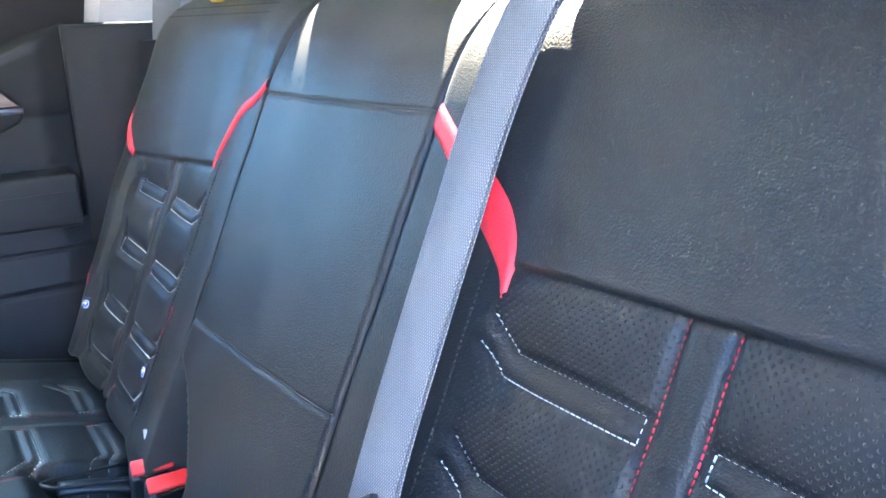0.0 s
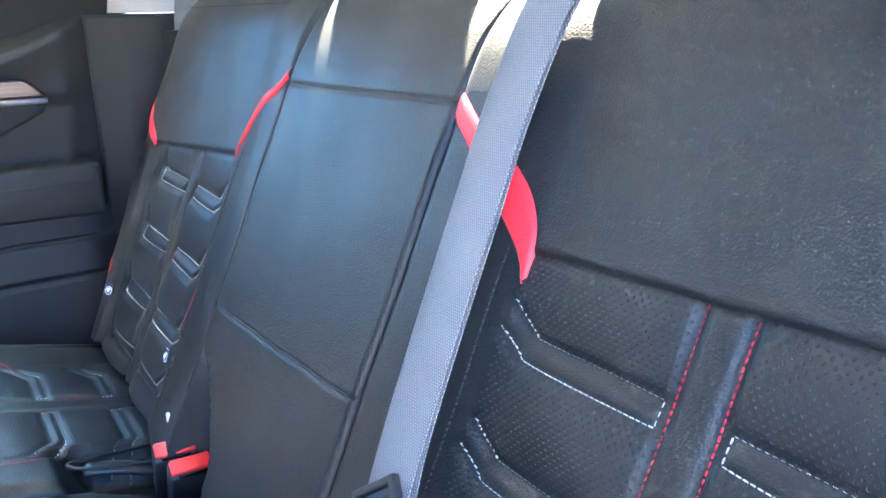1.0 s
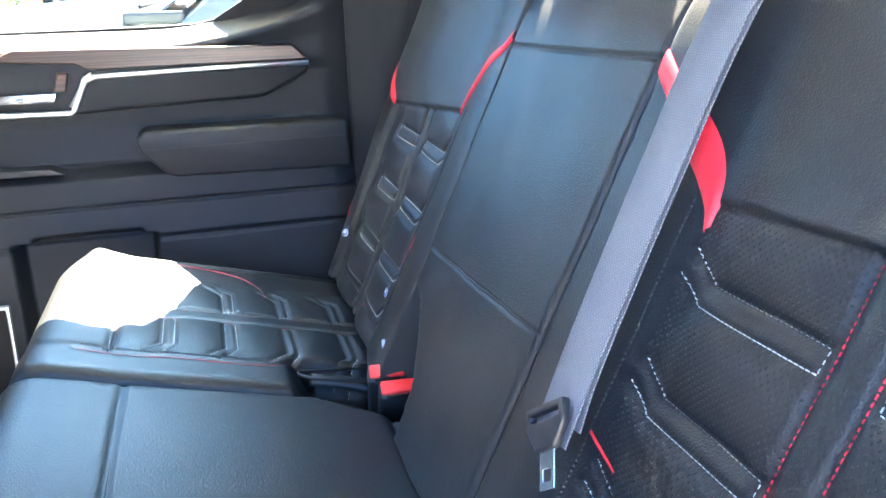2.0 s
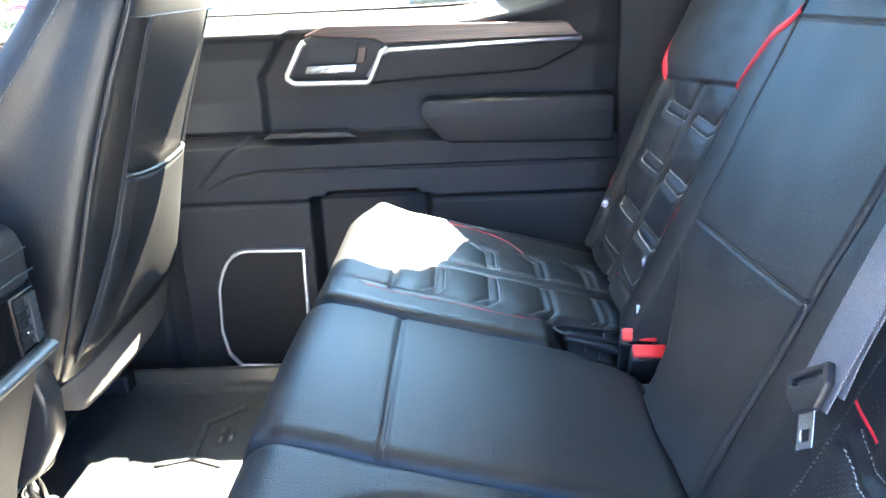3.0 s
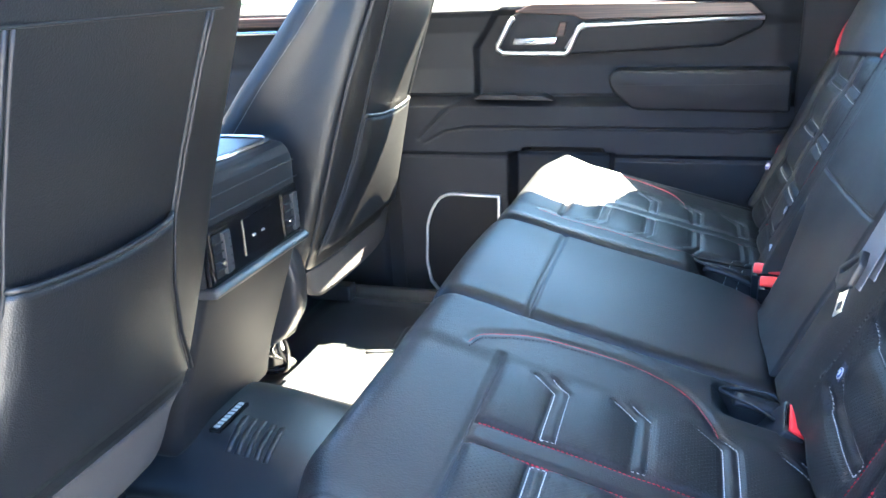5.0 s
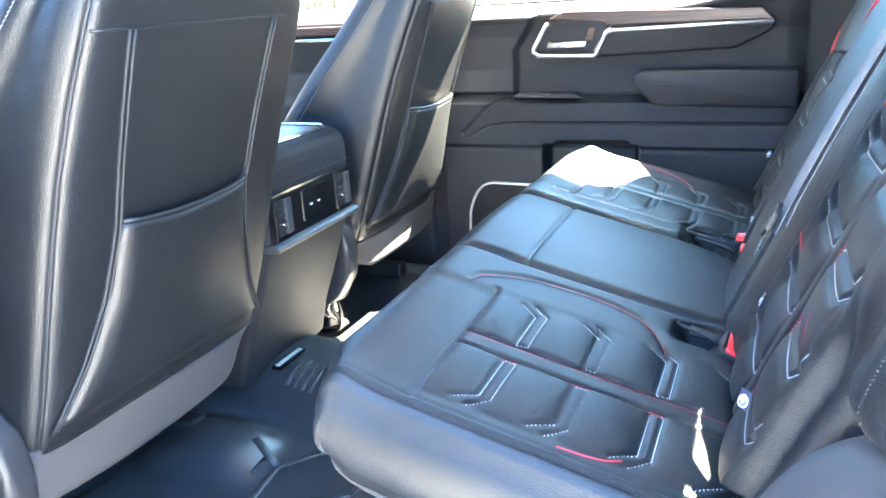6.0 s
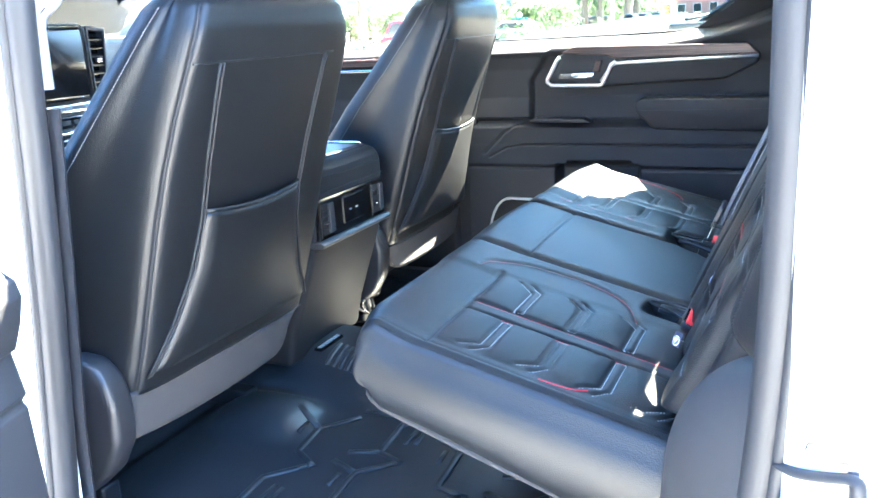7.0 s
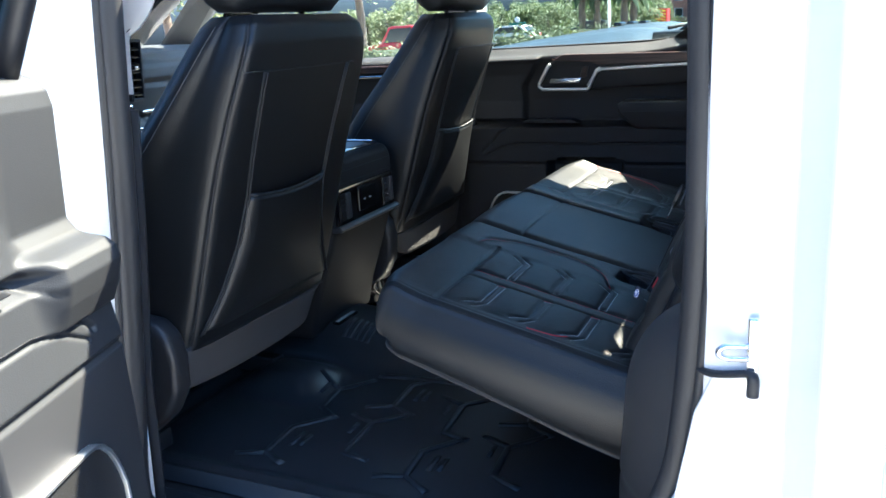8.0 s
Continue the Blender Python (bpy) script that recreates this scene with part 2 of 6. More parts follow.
def ring_prism(outer, inner, axis, a, b, r=0.0):
    """A frame between two outlines with as many points each, drawn out along an axis."""
    bm = bmesh.new()

    def at(p, w):
        q = list(p)
        q.insert("xyz".index(axis), w)
        return bm.verts.new(q)

    n = len(outer)
    oa, ob_, ia, ib = ([at(p, w) for p in line] for line, w in ((outer, a), (outer, b), (inner, a), (inner, b)))
    for i in range(n):
        j = (i + 1) % n
        for q in ((oa[i], oa[j], ob_[j], ob_[i]), (ia[i], ib[i], ib[j], ia[j]), (oa[i], ia[i], ia[j], oa[j]), (ob_[i], ob_[j], ib[j], ib[i])):
            bm.faces.new(q)
    bmesh.ops.recalc_face_normals(bm, faces=bm.faces)
    if r:
        bmesh.ops.bevel(bm, geom=[e for e in bm.edges if e.calc_face_angle(0) > 0.6], offset=r, segments=2, profile=0.5, affect="EDGES")
    return bm


def smooth_line(pts, n=8, closed=False):
    """A Catmull-Rom line through the points."""
    p = [np.array(q, float) for q in pts]
    p = [p[-1], *p, p[0], p[1]] if closed else [2 * p[0] - p[1], *p, 2 * p[-1] - p[-2]]
    out = []
    for i in range(1, len(p) - 2):
        a, b, c, d = p[i - 1 : i + 3]
        for k in range(n):
            t = k / n
            out.append(0.5 * (2 * b + (c - a) * t + (2 * a - 5 * b + 4 * c - d) * t * t + (3 * b - a - 3 * c + d) * t ** 3))
    if not closed:
        out.append(p[-2])
    return out


def tube(pts, r, seg=8, closed=False, squash=None):
    """A round bar along a line; squash: (direction, factor)."""
    p = [Vector(q) for q in pts]
    n = len(p)
    bm = bmesh.new()
    rings = []
    up = None
    for i in range(n):
        d = (p[(i + 1) % n] - p[i - 1]) if closed else (p[min(i + 1, n - 1)] - p[max(i - 1, 0)])
        d.normalize()
        if up is None:
            up = d.orthogonal().normalized()
        up = (up - d * up.dot(d)).normalized()
        side = d.cross(up)
        ring = []
        for k in range(seg):
            a = 2 * math.pi * k / seg
            rad = r[i] if isinstance(r, (list, tuple)) else r
            o = up * (rad * math.cos(a)) + side * (rad * math.sin(a))
            if squash:
                w = Vector(squash[0]).normalized()
                o = o - w * o.dot(w) * (1 - squash[1])
            ring.append(bm.verts.new(p[i] + o))
        rings.append(ring)
    for i in range(n if closed else n - 1):
        a, b = rings[i], rings[(i + 1) % n]
        for k in range(seg):
            bm.faces.new((a[k], a[(k + 1) % seg], b[(k + 1) % seg], b[k]))
    if not closed:
        bm.faces.new(rings[0][::-1])
        bm.faces.new(rings[-1])
    return bm


def loft(rings, caps=True):
    bm = bmesh.new()
    rr = [[bm.verts.new(tuple(map(float, q))) for q in ring] for ring in rings]
    n = len(rr[0])
    for a, b in zip(rr, rr[1:]):
        for k in range(n):
            bm.faces.new((a[k], a[(k + 1) % n], b[(k + 1) % n], b[k]))
    if caps:
        bm.faces.new(rr[0][::-1])
        bm.faces.new(rr[-1])
    return bm


def sheet(name, us, vs, place, away, mats, parent=None, label="", slot=None, uv=True, under=None):
    """A solid with a shaped face: place(U, V) gives the face, away the step to its back, or under(rim) the rim of its back."""
    U, V = np.meshgrid(np.asarray(us, float), np.asarray(vs, float), indexing="ij")
    X, Y, Z = place(U, V)
    nu, nv = U.shape
    top = np.stack([X, Y, Z], -1).reshape(-1, 3)
    uvs = np.stack([U, V], -1).reshape(-1, 2)
    k = np.arange(nu * nv).reshape(nu, nv)
    faces = np.stack([k[:-1, :-1], k[1:, :-1], k[1:, 1:], k[:-1, 1:]], -1).reshape(-1, 4).tolist()
    slots = [0] * len(faces)
    if slot is not None:
        uc, vc = (U[:-1, :-1] + U[1:, 1:]) / 2, (V[:-1, :-1] + V[1:, 1:]) / 2
        slots = slot(uc, vc).astype(int).reshape(-1).tolist()
    edge = [*k[:, 0], *k[-1, 1:], *k[:-1, -1][::-1], *k[0, 1:-1][::-1]]
    if under is not None:
        rings = under(top[edge])
        rings = rings if isinstance(rings, list) else [rings]
        away = (rings[-1] - top[edge]).mean(0)
    else:
        away = np.array(away, float)
        rings = [top[edge] + away]
    m = len(edge)
    base = nu * nv
    before = [int(e) for e in edge]
    for _ in rings:
        after = list(range(base, base + m))
        for i in range(m):
            j = (i + 1) % m
            faces.append([before[j], before[i], after[i], after[j]])
            slots.append(0)
        before, base = after, base + m
    base -= m
    faces.append([base + i for i in range(m)])
    slots.append(0)
    verts = np.vstack([top, *rings])
    uvs = np.vstack([uvs, *[uvs[edge]] * len(rings)])
    # turn faces outwards
    c0 = np.cross(top[faces[0][1]] - top[faces[0][0]], top[faces[0][2]] - top[faces[0][0]])
    if np.dot(c0, away) > 0:
        faces = [f[::-1] for f in faces]
    return raw(name, verts, faces, mats, parent, label, True, slots, uvs if uv else None)


def gap(X, Y, pts):
    """The distance of a field of points from a line of straight pieces."""
    best = np.full(np.shape(X), 9.0)
    for (ax, ay), (bx, by) in zip(pts, pts[1:]):
        dx, dy = bx - ax, by - ay
        t = np.clip(((X - ax) * dx + (Y - ay) * dy) / (dx * dx + dy * dy + 1e-12), 0, 1)
        best = np.minimum(best, np.hypot(X - ax - t * dx, Y - ay - t * dy))
    return best


def dent(d, w, depth):
    return -depth * np.exp(-((d / w) ** 2))


def ramp(v, a, b):
    t = np.clip((v - a) / (b - a), 0, 1)
    return t * t * (3 - 2 * t)


def roll(d, r):
    """How far a rounded edge of radius r has fallen at a distance d from it."""
    t = np.clip(1 - d / r, 0, 1)
    return r * (1 - np.sqrt(np.clip(1 - t * t, 0, 1)))


def stitches(name, lines, place, normal, mat, parent, pitch=0.0042, length=0.0033, wide=0.0011, lift=0.001):
    """Threads along lines (pairs) that lie on a shaped face, one joined mesh."""
    verts, faces = [], []
    normal = np.array(normal, float)
    for pts in lines:
        pts = [np.array(p, float) for p in pts]
        for a, b in zip(pts, pts[1:]):
            d = np.linalg.norm(b - a)
            n = max(1, int(round(d / pitch)))
            for i in range(n):
                m = a + (b - a) * (i + 0.5) / n
                s = (b - a) / d * length / 2
                p0 = np.array([float(np.ravel(c)[0]) for c in place(np.array([m[0] - s[0]]), np.array([m[1] - s[1]]))])
                p1 = np.array([float(np.ravel(c)[0]) for c in place(np.array([m[0] + s[0]]), np.array([m[1] + s[1]]))])
                f = p1 - p0
                side = np.cross(f, normal)
                side *= wide / 2 / (np.linalg.norm(side) + 1e-9)
                up = normal * lift
                k = len(verts)
                verts += [p0 - f * 0.1 - up, p0 + side, p0 + up * 1.6 + f * 0.2, p0 - side, p1 + side, p1 + up * 1.6 - f * 0.2, p1 - side, p1 + f * 0.1 - up]
                faces += [(k, k + 1, k + 2), (k, k + 2, k + 3), (k + 1, k + 4, k + 5, k + 2), (k + 2, k + 5, k + 6, k + 3), (k + 4, k + 7, k + 5), (k + 5, k + 7, k + 6)]
    ob = raw(name, verts, faces, mat, parent, smooth=True)
    return ob


def ribbon(name, left, right, place, away, mat, parent, lift, label="", n=6, across=5):
    """A band between two lines on a shaped face, a little proud of it, with rounded sides."""
    L, R = np.array(smooth_line(left, n)), np.array(smooth_line(right, n))
    away = np.array(away, float)
    normal = -away / np.linalg.norm(away)
    verts, faces = [], []
    ts = np.linspace(0, 1, across + 2)
    for a, b in zip(L, R):
        for t in ts:
            q = a + (b - a) * t
            p = np.array([float(np.ravel(c)[0]) for c in place(np.array([q[0]]), np.array([q[1]]))])
            verts.append(p + normal * (lift * (4 * t * (1 - t)) ** 0.5 - 0.001))
    w = len(ts)
    for i in range(len(L) - 1):
        for j in range(w - 1):
            k = i * w + j
            faces.append((k, k + 1, k + w + 1, k + w))
    n0 = np.cross(verts[1] - verts[0], verts[w] - verts[0])
    if np.dot(n0, normal) < 0:
        faces = [f[::-1] for f in faces]
    return raw(name, verts, faces, mat, parent, label)


# ---- ground and cab shell ----
GROUND = -0.62
FLOOR = 0.06


def ground_material():
    m, n, l, b = shader("pale_concrete", (0.06, 0.06, 0.062), 0.85)
    co = n.new("ShaderNodeTexCoord")
    a, c = n.new("ShaderNodeTexNoise"), n.new("ShaderNodeTexNoise")
    a.inputs["Scale"].default_value, c.inputs["Scale"].default_value = 90, 0.25
    ra = n.new("ShaderNodeMix")
    ra.data_type = "RGBA"
    ra.inputs["A"].default_value, ra.inputs["B"].default_value = (0.22, 0.218, 0.213, 1), (0.42, 0.413, 0.396, 1)
    ad = n.new("ShaderNodeMath")
    ad.operation = "MULTIPLY"
    l.new(co.outputs["Object"], a.inputs["Vector"])
    l.new(co.outputs["Object"], c.inputs["Vector"])
    l.new(a.outputs["Fac"], ad.inputs[0])
    l.new(c.outputs["Fac"], ad.inputs[1])
    l.new(ad.outputs[0], ra.inputs["Factor"])
    l.new(ra.outputs["Result"], b.inputs["Base Color"])
    bp = n.new("ShaderNodeBump")
    bp.inputs["Strength"].default_value, bp.inputs["Distance"].default_value = 0.4, 0.004
    l.new(a.outputs["Fac"], bp.inputs["Height"])
    l.new(bp.outputs["Normal"], b.inputs["Normal"])
    return m


part("ground", rbox((-900, -900, GROUND - 0.5), (900, 900, GROUND), 0), ground_material())
tagged(bpy.data.objects["ground"], "pale grey concrete of a sunny parking lot", "ground", kind="structure")


def lean_in(z):
    """How far the near side leans in over the window sill, under the roof."""
    return 1.35 * max(0, z - 0.95)


def structure(name, bm, mat, label, category, parent=None, smooth=False, angle=None):
    return tagged(part(name, bm, mat, parent, smooth=smooth, angle=angle), label, category, kind="structure")


# floor pan with a low tunnel along the middle
def floor_place(U, V):
    z = FLOOR - 0.014 + 0.08 * np.exp(-((U / 0.12) ** 4)) * ramp(V, 0.68, 1.08) + 0.0 * V
    return U, V, z


tagged(sheet("floor", np.linspace(-0.74, 0.76, 90), np.linspace(-0.24, 2.2, 60), floor_place, None, FLOOR_CARPET, under=lambda rim: np.column_stack([rim[:, 0], rim[:, 1], np.full(len(rim), -0.03)])), "black carpeted cab floor", "floor", kind="structure")

# rear wall below and above the back window
rear = structure("wall_rear", rbox((-0.74, -0.24, 0.0), (0.78, -0.185, 0.845), 0.01), PLASTIC, "black trim of the cab's rear wall", "wall")
structure("wall_rear_top", rbox((-0.5, -0.23, 1.26), (0.56, -0.19, 1.335), 0.008), GREY_TRIM, "light grey header over the back window", "wall")
for sx in (-1, 1):
    structure("wall_rear_side", rbox((sx * 0.61 - 0.05, -0.24, 0.845), (sx * 0.61 + 0.05, -0.185, 1.19), 0.01), GREY_TRIM, "light grey trim beside the back window", "wall")
window_back = thing("window_1", (0, -0.25, 0.84), "fixed back window of the cab", "window", kind="structure")
pane = part("pane", rbox((-0.56, -0.205, 0.84), (0.58, -0.2, 1.27), 0), TINTED, window_back, "green-tinted glass")
pane.visible_shadow = False
# seal round the pane
part("window_seal", tube([(-0.565, -0.183, 0.85), (0.565, -0.183, 0.85), (0.52, -0.185, 1.255), (-0.46, -0.185, 1.255)], 0.008, 6, True), RUBBER, window_back)


# roof with a light headliner
def roof_place(U, V):
    z = 1.328 - 0.17 * ((U - 0.03) / 0.6) ** 4 - 0.05 * ramp(V, 1.2, 1.9) + 0.012 * np.cos(V)
    return U, V, z


tagged(sheet("ceiling", np.linspace(-0.53, 0.6, 30), np.linspace(-0.235, 1.62, 30), roof_place, None, [HEADLINER], under=lambda rim: np.column_stack([rim[:, 0], rim[:, 1], np.maximum(rim[:, 2] + 0.006, 1.36 - 0.17 * ((rim[:, 0] - 0.03) / 0.6) ** 4)])), "light grey cloth headliner", "ceiling", kind="structure")
tagged(sheet("roof", np.linspace(-0.575, 0.65, 30), np.linspace(-0.237, 1.66, 30), lambda U, V: (U, V, 1.39 - 0.2 * ((U - 0.04) / 0.6) ** 4 - 0.05 * ramp(V, 1.2, 1.9) + 0 * V), None, [PAINT], under=lambda rim: np.column_stack([rim[:, 0], rim[:, 1], rim[:, 2] - 0.012])), "white painted cab roof", "roof", kind="structure")

# far side: pillars
structure("pillar_c_far", prism([(0.775, -0.25), (0.9, -0.25), (0.9, 0.05), (0.80, 0.075), (0.77, 0.02), (0.72, -0.2)], "z", 0.05, 0.825, 0.006), MATTE, "dark plastic trim of the far rear pillar", "pillar")


def upper_pillar(name, ring_low, ring_high, mat, label):
    return structure(name, loft([ring_low, ring_high]), mat, label, "pillar")


upper_pillar("pillar_c_far_upper", [(0.765, -0.25, 0.827), (0.87, -0.25, 0.827), (0.87, 0.04, 0.827), (0.765, 0.02, 0.827)],
             [(0.58, -0.25, 1.2), (0.66, -0.25, 1.2), (0.66, 0.02, 1.2), (0.58, 0.0, 1.2)], GREY_TRIM, "light grey upper trim of the far rear pillar")
structure("pillar_b_far", prism([(0.8, 0.93), (0.9, 0.93), (0.9, 1.05), (0.8, 1.05)], "z", 0.0, 0.78, 0.008), PLASTIC, "dark plastic trim of the far middle pillar", "pillar")
upper_pillar("pillar_b_far_upper", [(0.79, 0.9, 0.782), (0.88, 0.9, 0.782), (0.88, 1.0, 0.782), (0.79, 1.0, 0.782)],
             [(0.58, 0.82, 1.18), (0.66, 0.82, 1.18), (0.66, 0.92, 1.18), (0.58, 0.92, 1.18)], GREY_TRIM, "light grey upper trim of the far middle pillar")
structure("sill_far", rbox((0.762, -0.2, -0.03), (0.86, 2.2, 0.028), 0.012), RUBBER, "black plastic door sill", "sill")

# ---- far rear door ----
DOOR_Z = [0.02, 0.05, 0.1, 0.3, 0.394, 0.402, 0.41, 0.46, 0.47, 0.515, 0.535, 0.6, 0.68, 0.715, 0.728, 0.735, 0.76]
DOOR_X = [0.81, 0.785, 0.778, 0.776, 0.778, 0.783, 0.776, 0.784, 0.786, 0.79, 0.822, 0.836, 0.832, 0.818, 0.803, 0.806, 0.856]


def sill_height(y):
    return np.interp(y, [0.05, 0.1, 0.15, 0.19, 0.224, 0.26, 0.3, 0.34, 0.38, 0.42], [0.862, 0.838, 0.816, 0.801, 0.79, 0.782, 0.775, 0.769, 0.766, 0.765])


def door_place(U, V, rounded=False):
    """U: along the cab, V: 0 at the bottom to 0.76 under the window, stretched where the sill sweeps up at the rear."""
    y, z = U, V
    x = np.interp(z, DOOR_Z, DOOR_X)
    # the front part stands further in, behind a crease
    crease = np.interp(z, [0.54, 0.645, 0.735, 0.76], [0.765, 0.768, 0.706, 0.70])
    x = x - 0.02 * ramp(y, crease - 0.014, crease + 0.003) * ramp(z, 0.533, 0.545) * ramp(z, 0.742, 0.72)
    # the bolster over the speaker curves down towards the front
    low = gap(y, z, [(0.07, 0.466), (0.78, 0.466), (0.83, 0.458), (0.885, 0.43)])
    x = x + 0.005 * np.exp(-((low / 0.0025) ** 2))
    x = x + 0.006 * np.exp(-((gap(y, z, [(0.90, 0.44), (0.84, 0.50), (0.79, 0.532), (0.06, 0.532)]) / 0.004) ** 2))
    # map pocket
    pocket = ramp(y, 0.435, 0.455) * ramp(y, 0.685, 0.668) * ramp(z, 0.415, 0.405)
    pocket = np.maximum(pocket, ramp(y, 0.46, 0.475) * ramp(y, 0.65, 0.635) * ramp(z, 0.424, 0.414))
    x = x + 0.055 * pocket
    # near the hinges: a flat upper panel over a rounded shelf
    shelf = np.interp(z, [0.46, 0.49, 0.52, 0.538, 0.548, 0.556, 0.575, 0.72, 0.74, 0.753, 0.76], [0.778, 0.766, 0.758, 0.762, 0.775, 0.81, 0.824, 0.814, 0.818, 0.832, 0.85])
    if rounded:
        x = np.where(z > 0.46, x + (shelf - x) * ramp(y, 0.80, 0.84), x)
    lift = sill_height(y) - 0.765
    # the belt line rises as a sloping cap to the glass
    z2 = z + lift * ramp(z, 0.70, 0.735) + 0.002 * ramp(z, 0.735, 0.76)
    x = x + 0.012 * ramp(y, 0.12, 0.06)
    return x, y, z2


TUMBLE = 0.58


def glass_x(z):
    return 0.862 - TUMBLE * (z - 0.76) * 0.9


def pane_mesh(outline, x_of, t=0.004):
    bm = bmesh.new()
    a = [bm.verts.new((x_of(z), y, z)) for y, z in outline]
    b = [bm.verts.new((x_of(z) + t, y, z)) for y, z in outline]
    bm.faces.new(a[::-1])
    bm.faces.new(b)
    for i in range(len(a)):
        j = (i + 1) % len(a)
        bm.faces.new((a[i], a[j], b[j], b[i]))
    return bm


def rear_door(door, win, M, rounded=False):
    """The rear door's inner side, as it stands closed on the far side, carried over by M."""
    flip_m = M.to_3x3()

    def moved(place):
        def q(U, V):
            x, y, z = place(U, V)
            p = [M[i][0] * x + M[i][1] * y + M[i][2] * z + M[i][3] for i in range(3)]
            return p[0], p[1], p[2]
        return q

    def dpart(name, bm, mat, parent=None, label="", smooth=False, angle=None):
        bmesh.ops.transform(bm, matrix=M, verts=bm.verts)
        return part(name, bm, mat, parent, label, smooth, angle)

    inward = tuple(flip_m @ Vector((-1, 0, 0)))
    panel = sheet("door_panel", np.concatenate([np.linspace(0.065, 0.42, 90), np.linspace(0.424, 0.70, 90), np.linspace(0.704, 0.955, 80)]), np.concatenate([np.linspace(0.03, 0.38, 70), np.linspace(0.384, 0.55, 70), np.linspace(0.554, 0.70, 40), np.linspace(0.703, 0.76, 24)]),
                  moved(lambda U, V: door_place(U, V, rounded)), tuple(flip_m @ Vector((0.05, 0, 0))), [SOFT, LOWER_DOOR], door, "black vinyl and plastic door panel", slot=lambda u, v: v < 0.397)
    stitches("seam_stitching", [[(0.09, 0.472), (0.78, 0.472), (0.83, 0.463)]], moved(door_place), inward, DARK_THREAD, panel)
    dpart("outer_skin", rbox((0.88, 0.0, 0.0), (0.9, 0.99, 0.76), 0.004), PAINT, door, "white painted outer skin")
    # arm pad
    arm_pts = [(0.085, 0.506), (0.39, 0.512), (0.405, 0.515), (0.447, 0.556), (0.454, 0.572), (0.452, 0.586), (0.438, 0.596), (0.085, 0.594)]
    arm = dpart("armrest", prism(arm_pts, "x", 0.764, 0.84, 0.007, 3), SOFT, door, "padded black armrest", smooth=True)
    stitches("armrest_stitching", [[(0.09, 0.566), (0.43, 0.564), (0.446, 0.566)]], moved(lambda U, V: (0.7635 + 0 * U, U, V)), inward, DARK_THREAD, arm)
    # handle bezel: gloss body, wood strip and chrome line
    bez = [(0.142, 0.700), (0.148, 0.678), (0.225, 0.640), (0.545, 0.628), (0.69, 0.632), (0.705, 0.648), (0.672, 0.714), (0.625, 0.738), (0.17, 0.728)]
    body = dpart("handle_trim", prism(bez, "x", 0.795, 0.85, 0.008, 3), SOFT, door, "black padded trim round the door pull", smooth=True, angle=50)
    wood = [(0.146, 0.702), (0.172, 0.7285), (0.625, 0.7385), (0.665, 0.722), (0.6, 0.716), (0.535, 0.712), (0.515, 0.701)]
    dpart("wood_strip", prism(wood, "x", 0.789, 0.80, 0.003, 2), WOOD, body, "dark brown open-pore wood strip")
    dpart("chrome_strip", tube([(0.785, 0.146, 0.697), (0.785, 0.3, 0.695), (0.785, 0.505, 0.6905), (0.785, 0.52, 0.684), (0.785, 0.548, 0.642)], 0.0048, 8), SATIN, body, "thin chrome line", smooth=True)
    hand_in = [(0.562, 0.648), (0.672, 0.649), (0.678, 0.655), (0.655, 0.699), (0.645, 0.701), (0.548, 0.698), (0.541, 0.690)]
    dpart("handle_bezel", tube([(0.784, 0.664, 0.711), (0.784, 0.672, 0.703), (0.784, 0.701, 0.652), (0.784, 0.702, 0.645), (0.784, 0.690, 0.635), (0.784, 0.55, 0.632), (0.784, 0.543, 0.638), (0.784, 0.52, 0.688), (0.784, 0.508, 0.694)], 0.0056, 8), SATIN, body, "satin chrome surround of the door pull", smooth=True)
    dpart("handle_recess", prism(hand_in, "x", 0.7945, 0.797, 0), SOFT, body, "dark handle recess")
    dpart("pull_lever", prism([(0.572, 0.652), (0.668, 0.653), (0.662, 0.668), (0.566, 0.668)], "x", 0.779, 0.79, 0.003, 2), CHROME, body, "chrome pull lever", smooth=True, angle=40)
    dpart("lever_pivot", prism([(0.552, 0.668), (0.572, 0.668), (0.562, 0.7), (0.545, 0.7)], "x", 0.779, 0.79, 0.003, 2), WOOD, body)
    sw = dpart("switch_panel", prism([(0.575, 0.529), (0.60, 0.541), (0.745, 0.543), (0.762, 0.532)], "x", 0.78, 0.83, 0.003), PLASTIC, door, "gloss black switch panel")
    dpart("window_switch", prism([(0.655, 0.537), (0.69, 0.5375), (0.685, 0.544), (0.66, 0.544)], "x", 0.772, 0.777, 0.001), PLASTIC, sw)
    # loudspeaker
    spk_out = [(0.700, 0.309), (0.818, 0.3115), (0.834, 0.309), (0.85, 0.301), (0.863, 0.287), (0.874, 0.268), (0.882, 0.248), (0.888, 0.225), (0.894, 0.13), (0.885, 0.08), (0.862, 0.05), (0.75, 0.046), (0.728, 0.052), (0.706, 0.09)]
    cx, cz = 0.797, 0.18
    spk_in = [(cx + (a - cx) * 0.935, cz + (b - cz) * 0.955) for a, b in spk_out]
    dpart("speaker_ring", ring_prism(spk_out, spk_in, "x", 0.764, 0.782, 0.002), SATIN, door, "satin chrome speaker surround", smooth=True, angle=40)
    dpart("speaker_grille", prism(spk_in, "x", 0.769, 0.78, 0.002), SPEAKER, door, "black mesh speaker grille")
